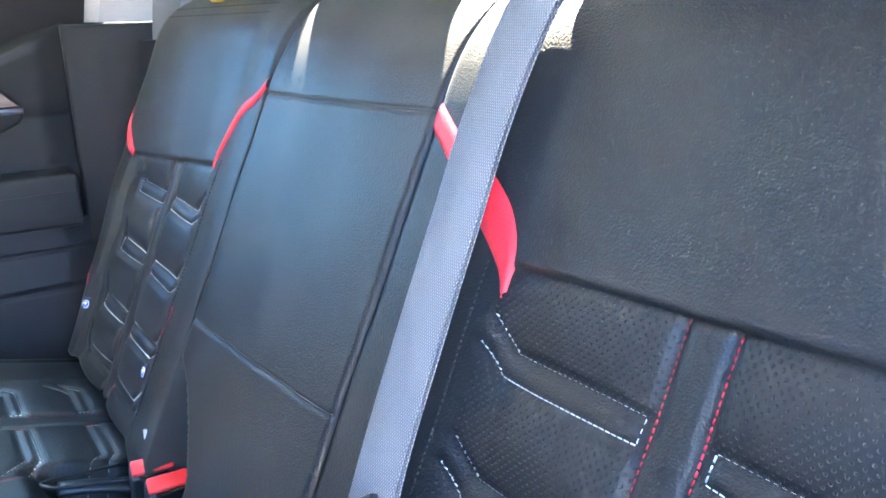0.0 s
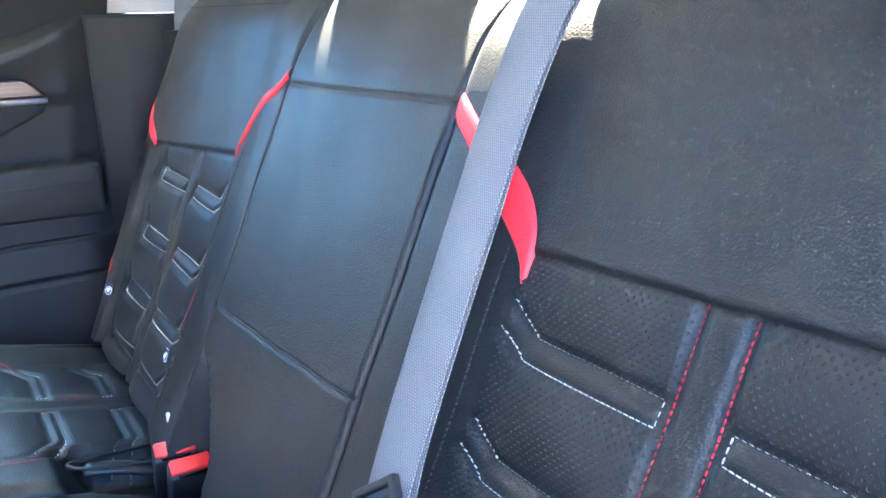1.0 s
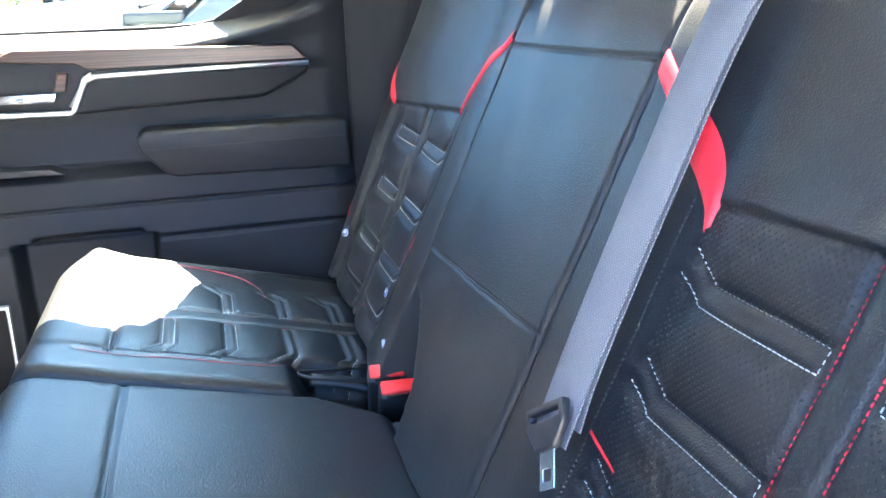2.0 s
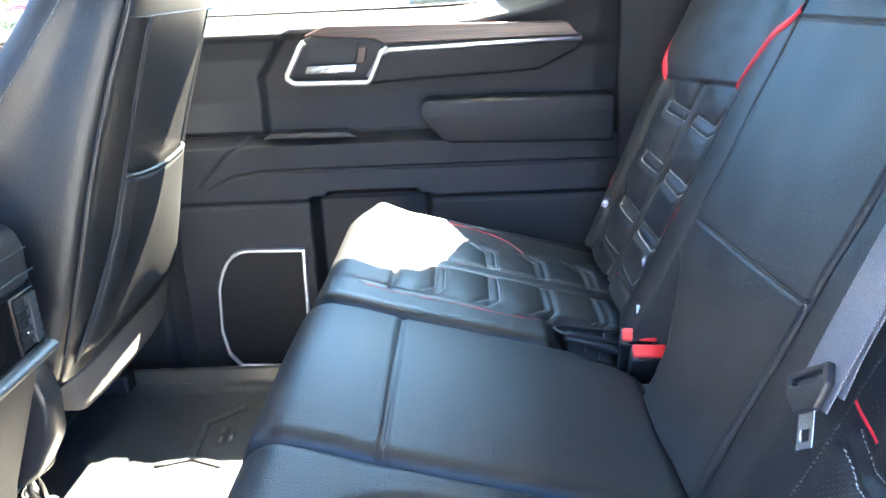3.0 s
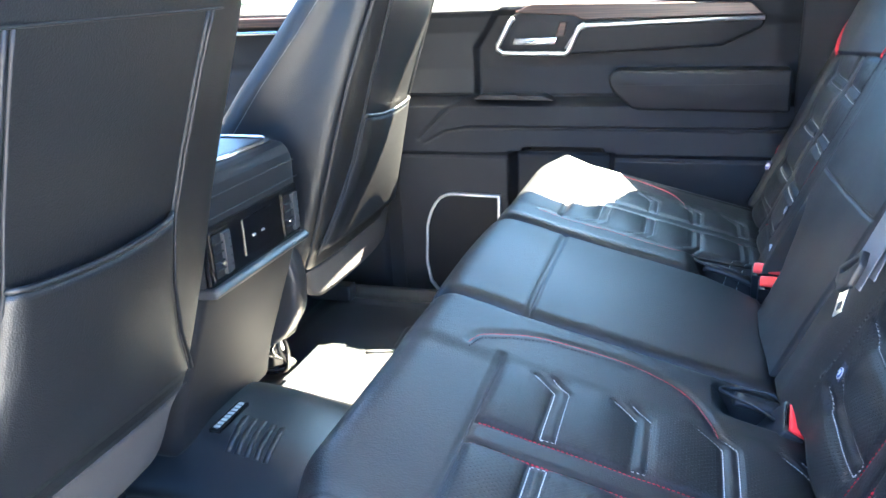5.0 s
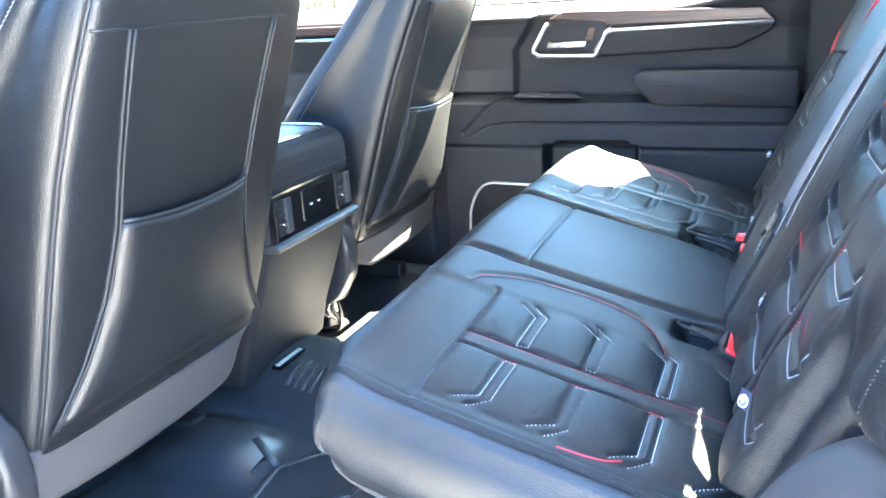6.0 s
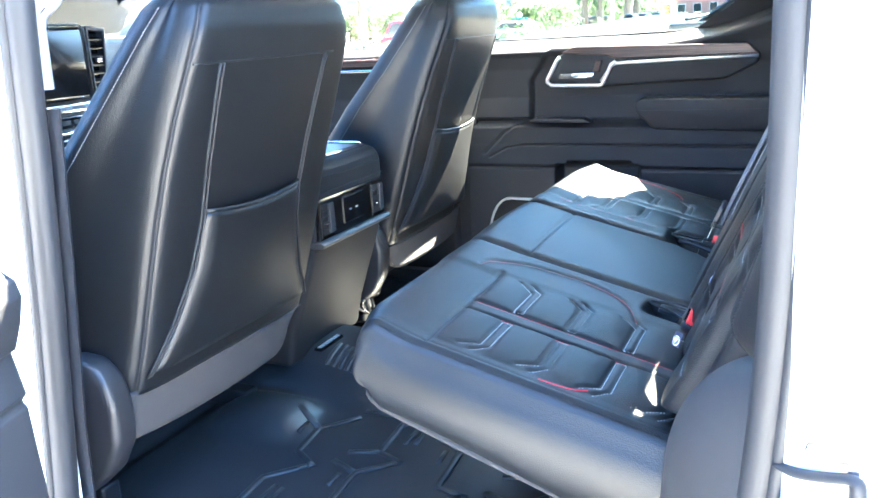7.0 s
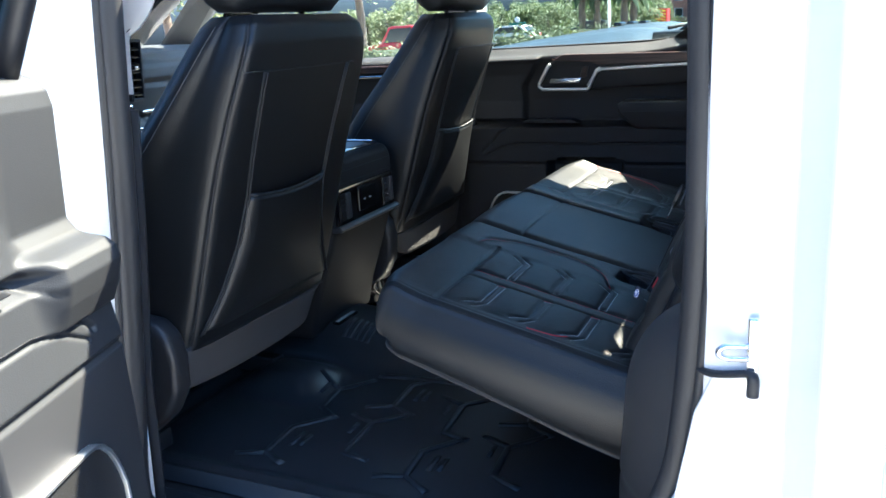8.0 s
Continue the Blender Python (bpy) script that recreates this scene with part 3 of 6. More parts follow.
    glass_line = [(0.92, 0.75), (0.36, 0.755), (0.293, 0.772), (0.225, 0.812), (0.13, 0.9), (0.13, 1.09), (0.2, 1.105), (0.3, 1.09), (0.55, 1.04), (0.85, 1.01), (0.91, 0.98)]
    p2 = dpart("pane", pane_mesh(glass_line, glass_x), TINTED, win, "green-tinted side glass")
    p2.visible_shadow = False
    frame_line = [(0.925, 0.755), (0.905, 0.96), (0.85, 1.005), (0.55, 1.035), (0.3, 1.085), (0.2, 1.1), (0.14, 1.08), (0.13, 0.99), (0.14, 0.9)]
    dpart("window_frame", tube([(glass_x(z) - 0.01, y, z) for y, z in smooth_line(frame_line, 4)], 0.018, 8), PLASTIC, win, "black window frame", smooth=True)
    header = [(0.94, 0.96), (0.905, 0.975), (0.85, 1.005), (0.55, 1.035), (0.3, 1.085), (0.2, 1.1), (0.14, 1.08), (0.1, 1.08), (0.1, 1.19), (0.9, 1.19)]
    dpart("frame_header", pane_mesh(header, lambda z: glass_x(z) - 0.006, 0.02), PLASTIC, win, "black frame over the glass")
    quarter = [(0.3, 0.775), (0.225, 0.82), (0.15, 0.885), (0.14, 0.98), (0.15, 1.15), (0.0, 1.17), (0.0, 0.76), (0.3, 0.765)]
    dpart("quarter_panel", pane_mesh(quarter, lambda z: glass_x(z) - 0.004, 0.02), PLASTIC, win, "black panel behind the glass")
    dpart("window_strip", tube(smooth_line([(0.857, 0.94, 0.762), (0.857, 0.4, 0.764), (0.857, 0.3, 0.773), (0.856, 0.224, 0.789), (0.853, 0.15, 0.816), (0.85, 0.09, 0.842)], 4), 0.003, 8), RUBBER, win, "black glass wiper strip", smooth=True)


rear_door(thing("door_1", (0.82, 0.5, 0.05), "closed black rear door with wood and chrome trim", "car door", kind="structure"),
          thing("window_2", (0.84, 0.5, 0.77), "rear door window with upswept sill", "window", kind="structure"), Matrix.Identity(4))
# the near rear door: the same door mirrored, swung wide open
SWUNG = Matrix.Translation((-0.938, 0.858, 0.05)) @ Matrix.Rotation(radians(18.7), 4, "Z") @ Matrix(((0, 1, 0, 0), (-1, 0, 0, 0), (0, 0, 1, 0), (0, 0, 0, 1))) @ Matrix.Translation((0.88, -0.96, 0)) @ Matrix.Diagonal((-1, 1, 1, 1))
rear_door(thing("door_3", (-1.3, 0.8, 0.05), "wide open rear door with dark trim and white skin", "car door", kind="structure"),
          thing("window_4", (-1.3, 0.82, 0.77), "raised window of the open rear door", "window", kind="structure"), SWUNG, True)

# roof rails over the doors
for sx in (-1, 1):
    xr = 0.632 if sx > 0 else -0.548
    structure("roof_rail", tube([(xr, -0.25, 1.145), (xr, 0.6, 1.155), (xr - sx * 0.012, 1.3, 1.135), (xr - sx * 0.032, 1.7, 1.08)], 0.03, 10), PAINT if sx < 0 else GREY_TRIM, "rounded roof rail over the doors", "rail", smooth=True)

# ---- far front door, dash side ----
fdoor = thing("door_2", (0.83, 1.5, 0.05), "closed black front door with chrome line", "car door", kind="structure")


def fdoor_place(U, V):
    x = np.interp(V, DOOR_Z, DOOR_X)
    x = x + 0.006 * np.exp(-((gap(U, V, [(1.0, 0.6), (2.1, 0.6)]) / 0.004) ** 2))
    return x, U, V


sheet("door_panel", np.linspace(1.0, 2.1, 60), np.linspace(0.03, 0.755, 80), fdoor_place, (0.05, 0, 0), [SOFT], fdoor, "black vinyl door panel")
part("wood_strip", rbox((0.795, 1.02, 0.705), (0.82, 1.95, 0.728), 0.003), WOOD, fdoor, "dark wood strip")
part("chrome_strip", rbox((0.792, 1.02, 0.688), (0.81, 1.95, 0.697), 0.003), CHROME, fdoor, "chrome line")
part("outer_skin", rbox((0.88, 1.0, 0.0), (0.9, 2.2, 0.75), 0.004), PAINT, fdoor, "white painted outer skin")
win3 = thing("window_3", (0.84, 1.5, 0.77), "front door window", "window", kind="structure")
p3 = part("pane", pane_mesh([(1.0, 0.75), (2.1, 0.75), (1.75, 1.05), (0.93, 1.13)], glass_x), GLASS, win3, "clear side glass")
p3.visible_shadow = False


# ---- the rear bench: three seats side by side ----
MID = 0.01  # the bench's middle
INSET = 0.159  # half the middle seat's width
BACK_EDGE = {-1: 0.147, 1: 0.159}  # where the outer backrests begin


def cushion_plane(y):
    z = np.where(y < 0.45, 0.42 - 0.26 * (0.45 - y), 0.42 + 0.24 * (y - 0.45))
    return z


def chevrons(rows, c=0.42, turn=0.106, end=0.128, rise=0.024, outer=None, near=0.022):
    """The double lines of the quilting, for an outer seat: distances from the bench's middle, and depth or height."""
    out = []
    for r in rows:
        for k, (t, e) in ((1, outer or (turn, end)), (-1, (turn, end))):
            out.append([(c + k * e, r + rise), (c + k * t, r), (c + k * near, r), (c + k * near, r - 0.014), (c + k * (t + 0.004), r - 0.014), (c + k * (e + 0.004), r + rise - 0.018)])
    return out


# for each side: the quilted panel's middle, its rows, its inner and outer border, and the seam before it
CUSH_MID = {-1: 0.42, 1: 0.372}
CUSH_ROWS = {-1: [0.392, 0.311, 0.23, 0.15], 1: [0.417, 0.341, 0.265, 0.189]}
CUSH_IN = {-1: (0.272, 0.30), 1: (0.222, 0.25)}
CUSH_OUT = {-1: (0.545, 0.59), 1: (0.50, 0.56)}
CUSH_SEAM = {-1: 0.455, 1: 0.474}
CUSHION_CHEVRONS = {-1: chevrons(CUSH_ROWS[-1]), 1: chevrons(CUSH_ROWS[1], 0.372, 0.104, 0.138, 0.026, (0.086, 0.112))}
PIPE_C = [(0.272, 0.494), (0.248, 0.486), (0.226, 0.46), (0.208, 0.42), (0.203, 0.34), (0.215, 0.29), (0.24, 0.258), (0.292, 0.232)]
PIPE_C_OUT = [(0.549, 0.241), (0.556, 0.252), (0.562, 0.27), (0.566, 0.3)]
PIPE_FAR = [(0.222, 0.511), (0.219, 0.452), (0.223, 0.393), (0.22, 0.319), (0.227, 0.281), (0.245, 0.262), (0.262, 0.254)]
PIPE_FAR_OUT = [(0.578, 0.478), (0.574, 0.45), (0.569, 0.4), (0.561, 0.352), (0.54, 0.308), (0.51, 0.287), (0.468, 0.278)]
PIPE_C_FINE = [tuple(p) for p in smooth_line(PIPE_C, 5)]
PIPE_FAR_FINE = [tuple(p) for p in smooth_line(PIPE_FAR, 5)]


def in_band(u, v, lines):
    """Whether a spot lies in the smooth band between the double lines."""
    d = np.full(np.shape(u), 9.0)
    for p in lines:
        d = np.minimum(d, gap(u, v, [((a[0] + b[0]) / 2, (a[1] + b[1]) / 2) for a, b in ((p[0], p[5]), (p[1], p[4]), (p[2], p[3]))]))
    return d < 0.006


def outer_cushion(side):
    c, rows, cross = CUSH_MID[side], CUSH_ROWS[side], CUSH_SEAM[side]

    def place(U, Y):
        s = U
        z = cushion_plane(Y)
        ins = ramp(s, *CUSH_IN[side]) * (1 - ramp(s, *CUSH_OUT[side]))
        z = z + 0.003 * (1 - ins)
        # puffs between the double lines
        pitch = rows[0] - rows[1]
        ph = ((Y - rows[3]) % pitch) / pitch
        puff = 0.0048 * np.sin(np.pi * ph) ** 0.8 * ins * (1 - ramp(Y, cross - 0.015, cross))
        halves = np.clip(np.sin(np.pi * np.clip((np.abs(s - c) - 0.016) / 0.12, 0, 1)), 0, 1) ** 0.5
        z = z + puff * halves
        for line in CUSHION_CHEVRONS[side]:
            z = z + dent(gap(s, Y, line), 0.0022, 0.003)
        z = z + dent(np.abs(np.abs(s - c) - 0.0165), 0.003, 0.004) * (Y < cross - 0.003)
        z = z + dent(gap(s, Y, [(CUSH_IN[side][0] + 0.003, cross), (CUSH_OUT[side][1] - 0.015, cross - 0.005)]), 0.0035, 0.0035)
        z = z + dent(gap(s, Y, PIPE_C_FINE if side < 0 else PIPE_FAR_FINE), 0.004, 0.003)
        z = z + 0.002 * ramp(Y, 0.455, 0.5)
        # the stitched flange along the outer side
        z = z + dent(np.abs(s - 0.574), 0.002, 0.002) + dent(np.abs(s - 0.588), 0.002, 0.002) + 0.0012 * ramp(s, 0.572, 0.578) * ramp(s, 0.59, 0.584)
        # the front nose and the sides
        z = z - roll(0.585 - Y, 0.05) - roll(s - INSET, 0.022) * 0.9 - roll(0.604 - s, 0.02)
        notch = 0.0 if side > 0 else 0.035
        z = z - 0.05 * ramp(s, 0.252, 0.226) * ramp(Y, 0.275 - notch, 0.235 - notch) * (1.0 if side > 0 else ramp(s, 0.185, 0.2))
        return MID + side * s, Y - (0.012 + 0.03 * ramp(s, 0.5, 0.604)) * ramp(Y, 0.46, 0.585), z

    return place


def middle_cushion(U, Y):
    x = U
    s = np.abs(x)
    z = cushion_plane(Y) + 0.006 * (1 - (s / INSET) ** 2)
    z = z + dent(gap(x, Y, [(-0.17, 0.45), (0.17, 0.452)]), 0.0026, 0.005)
    z = z + dent(gap(x, Y, [(-0.17, 0.163), (0.17, 0.168)]), 0.004, 0.006)
    z = z + 0.003 * ramp(Y, 0.452, 0.5)
    # the corner left open for the buckles
    bx = np.interp(Y, [0.08, 0.125, 0.167, 0.197, 0.241, 0.265], [0.035, 0.06, 0.1, 0.12, 0.139, 0.175])
    z = z - 0.065 * ramp(x, bx, bx + 0.014)
    z = z - roll(0.578 - Y, 0.05) - roll(INSET - s, 0.022)
    return MID + x, Y, z


def steps(a, b, n):
    return np.linspace(a, b, n)


def front_steps(a, b, n, end, r, m=14):
    """Even steps, finer over a rounded end."""
    body = np.linspace(a, end - r, n)
    t = np.linspace(0, math.pi / 2, m)[1:]
    return np.concatenate([body, end - r + r * np.sin(t)])


# for each side: the panel's middle, its rows, the height and slope of the seam over it, and its quilting
BACK_ROWS = {-1: [0.63, 0.554, 0.479, 0.408], 1: [0.613, 0.535, 0.459, 0.395]}
BACK_MID = {-1: 0.406, 1: 0.402}
BACK_SEAM = {-1: (0.679, 0.05), 1: (0.668, -0.085)}
BACK_CHEVRONS = {-1: chevrons(BACK_ROWS[-1], 0.406, 0.124, 0.149, 0.02, (0.12, 0.15)), 1: chevrons(BACK_ROWS[1], 0.402, 0.112, 0.142, 0.025, (0.112, 0.122), 0.017)}
RED_UP = [(0.149, 0.774), (0.18, 0.757), (0.214, 0.738), (0.238, 0.718), (0.252, 0.7), (0.26, 0.682), (0.2615, 0.661)]
RED_LOW = [(0.149, 0.751), (0.178, 0.734), (0.204, 0.713), (0.223, 0.695), (0.239, 0.68), (0.251, 0.668), (0.2595, 0.656)]
RED_OUT_A = [(0.655, 0.735), (0.632, 0.7), (0.604, 0.668), (0.57, 0.648)]
RED_OUT_B = [(0.67, 0.724), (0.648, 0.688), (0.618, 0.656), (0.575, 0.636)]


def back_plane(z):
    return 0.115 - 0.45 * (z - 0.44)


def proud(z):
    """How far the middle backrest and the inner bolsters stand out before the quilted panels."""
    return 0.02 - 0.012 * ramp(z, 0.77, 0.85)


def seam_height(side, s):
    return BACK_SEAM[side][0] + BACK_SEAM[side][1] * (s - 0.27)


def outer_back(side):
    c, rows, lines = BACK_MID[side], BACK_ROWS[side], BACK_CHEVRONS[side]

    def place(U, Z):
        s = U
        seam = seam_height(side, s)
        y = back_plane(Z) + (0.008 if side > 0 else 0.0)
        ins = ramp(s, 0.25, 0.28) * (1 - ramp(s, 0.55, 0.585)) * (1 - ramp(Z, seam - 0.004, seam + 0.004))
        y = y + 0.010 * (1 - ins) * (1 - 0.4 * ramp(Z, 0.68, 0.8)) + 0.004
        if side < 0:
            y = y - 0.035 * ramp(s, 0.555, 0.605) * (1 - ramp(Z, 0.48, 0.6))
        pitch = rows[0] - rows[1]
        ph = ((Z - rows[2]) % pitch) / pitch
        halves = np.clip(np.sin(np.pi * np.clip((np.abs(s - c) - 0.016) / 0.145, 0, 1)), 0, 1) ** 0.5
        y = y + (0.008 if side < 0 else 0.009) * np.sin(np.pi * ph) ** 0.8 * ins * halves
        for line in lines:
            y = y + dent(gap(s, Z, line), 0.003, 0.004)
        y = y + dent(np.abs(np.abs(s - c) - 0.0155), 0.003, 0.004) * (Z < seam)
        y = y + 0.002 * np.exp(-(((s - c) / 0.012) ** 2)) * (Z < seam)
        y = y + dent(Z - seam, 0.0024, 0.0045) * ramp(s, 0.255, 0.27) * ramp(s, 0.6, 0.585)
        y = y + (0.75 if side < 0 else 0.4) * proud(Z) * (1 - ramp(s, 0.19, 0.262))
        y = y - roll(s - BACK_EDGE[side], 0.006) - roll(0.66 - s, 0.05)
        y = y - roll(0.868 - Z, 0.06) - roll(np.hypot(np.clip(0.09 - (0.66 - s), 0, 1), np.clip(0.09 - (0.868 - Z), 0, 1)) * -1 + 0.1, 0.03)
        y = y - 0.075 * (0.8 - np.clip(Z, seam + 0.02, 0.8))
        # soft creases of the fitted cover
        y = y + 0.0012 * np.sin(s * 37 + Z * 21) * np.sin(Z * 33 - s * 11)
        out = np.interp(Z, [0.36, 0.45, 0.52, 0.6, 0.72, 0.868], [0.6, 0.605, 0.62, 0.655, 0.66, 0.635] if side < 0 else [0.625, 0.645, 0.665, 0.69, 0.69, 0.655])
        s2 = np.where(s > 0.53, 0.53 + (s - 0.53) * (out - 0.53) / 0.13, s)
        return MID + side * s2, y, Z + 0.0 * s

    return place


def middle_back(U, Z):
    x = U
    s = np.abs(x)
    y = back_plane(Z) + proud(Z) + 0.004 + 0.004 * (1 - (s / INSET) ** 2)
    y = y + dent(gap(x, Z, [(-0.17, 0.766), (0.17, 0.757)]), 0.0016, 0.0026)
    y = y + dent(gap(x, Z, [(-0.17, 0.549), (0.17, 0.533)]), 0.0014, 0.0022)
    y = y - roll(np.where(x < 0, BACK_EDGE[-1], BACK_EDGE[1]) - s, 0.005) - roll(0.866 - Z, 0.055) + 0.001 * np.sin(x * 41 + Z * 17) * np.sin(Z * 29 - x * 13)
    # the lower corner cut back beside the buckles
    cut = np.interp(Z, [0.36, 0.42, 0.455, 0.48, 0.5], [0.04, 0.05, 0.085, 0.12, 0.17])
    y = y - 0.07 * ramp(x, cut, cut + 0.012)
    return MID + x, y, Z + 0.0 * x


def headrest(parent, c, w, h, d, posts=(0.07,), tilt=0.0, drop=0.09):
    """A padded head restraint on two posts. c: the middle of its underside."""
    rings = []
    for k, f in enumerate(np.linspace(0, 1, 13)):
        z = c[2] + h * f
        edge = 1 - (1 - min(1, 4.2 * min(f, 1 - f) + 0.12)) ** 2
        ww, dd = w / 2 * (0.86 + 0.14 * edge) * (1 - 0.08 * f), d / 2 * (0.35 + 0.65 * edge)
        ring = []
        for q in range(28):
            a = 2 * math.pi * q / 28
            ca, sa = math.cos(a), math.sin(a)
            ring.append((c[0] + ww * math.copysign(abs(ca) ** 0.5, ca), c[1] + tilt * f + dd * math.copysign(abs(sa) ** 0.6, sa), z))
        rings.append(ring)
    pad = part("headrest", loft(rings), LEATHER, parent, "black leather padded head restraint", smooth=True)
    for sx in (-1, 1):
        part("post", tube([(c[0] + sx * posts[0], c[1], c[2] - drop), (c[0] + sx * posts[0], c[1], c[2] + 0.03)], 0.006, 10), CHROME, pad, "chrome post", smooth=True)
        part("guide", tube([(c[0] + sx * posts[0], c[1], c[2] - drop + 0.035), (c[0] + sx * posts[0], c[1], c[2] - drop + 0.055)], [0.013, 0.011], 12), PLASTIC, pad, "black plastic collar", smooth=True)
    return pad


def cloth_tag(parent, c, face, w=0.0135, h=0.017):
    """A small woven label with a round printed badge. face: the way it looks."""
    m = Matrix.Translation(c) @ Vector(face).to_track_quat("Z", "Y").to_matrix().to_4x4()
    bm = rbox((-w / 2, -h / 2, -0.0006), (w / 2, h / 2, 0.0006), 0)
    bmesh.ops.transform(bm, matrix=m, verts=bm.verts)
    tag = part("cloth_tag", bm, NAVY_CLOTH, parent, "small woven label with a round badge")
    bm = bmesh.new()
    bmesh.ops.create_cone(bm, cap_ends=True, segments=20, radius1=w * 0.44, radius2=w * 0.44, depth=0.0006)
    bmesh.ops.transform(bm, matrix=m @ Matrix.Translation((0, -h * 0.1, 0.001)), verts=bm.verts)
    part("badge", bm, LABEL_WHITE, tag, "pale ring of the badge")
    bm = bmesh.new()
    bmesh.ops.create_cone(bm, cap_ends=True, segments=20, radius1=w * 0.37, radius2=w * 0.37, depth=0.0006)
    bmesh.ops.transform(bm, matrix=m @ Matrix.Translation((0, -h * 0.1, 0.0013)), verts=bm.verts)
    part("badge_field", bm, LABEL_BLUE, tag, "dark blue badge field")
    bm = prism([(-0.3 * w, -0.05 * w), (-0.05 * w, 0.05 * w), (0.0, -0.22 * w), (0.25 * w, 0.2 * w), (0.02 * w, 0.3 * w), (-0.2 * w, 0.18 * w)], "z", 0, 0.0005)
    bmesh.ops.transform(bm, matrix=m @ Matrix.Translation((0, -h * 0.1, 0.0017)), verts=bm.verts)
    part("badge_mark", bm, LABEL_WHITE, tag)


def outer_seat(side, label):
    seat = thing("rear_seat", (MID + side * 0.4, 0.3, 0.25), label, "car seat", "rear bench seats")
    place = outer_cushion(side)

    def insert_c(u, v):
        return (u > CUSH_IN[side][0] + 0.013) & (u < CUSH_OUT[side][0] + 0.01) & (v < CUSH_SEAM[side] - 0.005) & (np.abs(u - CUSH_MID[side]) > 0.0165) & ~in_band(u, v, CUSHION_CHEVRONS[side])

    us = np.concatenate([np.linspace(INSET + 0.002, INSET + 0.022, 6)[:-1], np.linspace(INSET + 0.022, 0.588, 122), np.linspace(0.588, 0.604, 7)[1:]])
    vs = front_steps(0.08, 0.585, 128, 0.585, 0.05)

    def under(rim):
        low = rim.copy()
        low[:, 2] = np.minimum(rim[:, 2] - 0.012, cushion_plane(rim[:, 1]) - 0.108)
        low[:, 2] += 0.03 * ramp(rim[:, 1], 0.5, 0.565) - 0.03 * ramp(rim[:, 1], 0.5, 0.15)
        low[:, 1] -= 0.045 * ramp(rim[:, 1], 0.5, 0.58)
        # the outer side swells and tucks in below
        out = ramp(np.abs(rim[:, 0] - MID), 0.585, 0.603)
        rings = []
        for f, swell in ((0.08, 0.007), (0.18, 0.012), (0.32, 0.0165), (0.5, 0.018), (0.7, 0.015), (0.88, 0.009), (1.0, 0.0)):
            ring = rim + (low - rim) * f
            ring[:, 0] += side * swell * out
            rings.append(ring)
        return rings

    cushion = sheet("cushion", us, vs, place, None, [LEATHER, INSERT], seat, "black leather cushion with chevron quilting", insert_c, under=under)
    for line in CUSHION_CHEVRONS[side]:
        stitches("chevron_stitching", [line], place, (0, 0, 1), WHITE_THREAD, cushion)
    for k in (-0.0165, 0.0165):
        stitches("strip_stitching", [[(CUSH_MID[side] + k, CUSH_SEAM[side] - 0.007), (CUSH_MID[side] + k, 0.09)]], place, (0, 0, 1), RED_THREAD, cushion, wide=0.0011, lift=0.0009)
    for line in [[(0.574, 0.1), (0.574, 0.535)], [(0.588, 0.1), (0.588, 0.535)]]:
        stitches("edge_stitching", [line], place, (0, 0, 1), DARK_THREAD, cushion, lift=0.0006)
    pipe_in, pipe_out = (PIPE_C, PIPE_C_OUT) if side < 0 else (PIPE_FAR, PIPE_FAR_OUT)
    lo = [(a + (0.0024 if side < 0 else 0.0011), b) for a, b in pipe_in]
    ribbon("piping", pipe_in, lo, place, (0, 0, -1), RED, cushion, 0.0018, "thin red piping")
    stitches("piping_stitching", [[(a + 0.012, b - 0.004) for a, b in pipe_in]], place, (0, 0, 1), DARK_THREAD, cushion)
    ribbon("piping", pipe_out, [(a - 0.0022, b - (0.0 if side < 0 else 0.0008)) for a, b in pipe_out], place, (0, 0, -1), RED, cushion, 0.0022, "thin red piping")
    cross = [tuple(float(np.ravel(q)[0]) for q in place(np.array([CUSH_IN[side][0] + 0.006 + (CUSH_OUT[side][1] - 0.022 - CUSH_IN[side][0]) * k / 30]), np.array([CUSH_SEAM[side] - 0.0001 - 0.0045 * k / 30]))) for k in range(31)]
    part("cross_seam", tube(cross, 0.0012, 6), DARK_THREAD, cushion, smooth=True)
    # a rim under the side
    part("lower_edge", tube(smooth_line([(MID + side * 0.606, 0.1, 0.198), (MID + side * 0.608, 0.3, 0.262), (MID + side * 0.606, 0.47, 0.318), (MID + side * 0.597, 0.52, 0.332), (MID + side * 0.575, 0.54, 0.340), (MID + side * 0.5, 0.545, 0.342)], 5), 0.0036, 8), CARPET, cushion, "pale cloth lower edge", smooth=True)
    bplace = outer_back(side)

    def insert_b(u, v):
        return (u > 0.256) & (u < 0.575) & (v < seam_height(side, u)) & (np.abs(u - BACK_MID[side]) > 0.0155) & ~in_band(u, v, BACK_CHEVRONS[side])

    edge = BACK_EDGE[side]
    us = np.concatenate([np.linspace(edge + 0.002, edge + 0.025, 6)[:-1], np.linspace(edge + 0.025, 0.61, 126), 0.61 + 0.05 * np.sin(np.linspace(0, math.pi / 2, 10)[1:])])
    vs = front_steps(0.36, 0.868, 136, 0.868, 0.06)
    back = sheet("backrest", us, vs, bplace, (0, -0.09, -0.01), [LEATHER, INSERT], seat, "black leather backrest with chevron quilting", insert_b)
    n = (0, 0.91, 0.41)
    for line in BACK_CHEVRONS[side]:
        stitches("chevron_stitching", [line], bplace, n, WHITE_THREAD, back, wide=0.0011 if side < 0 else 0.0012, lift=0.001 if side < 0 else 0.0013)
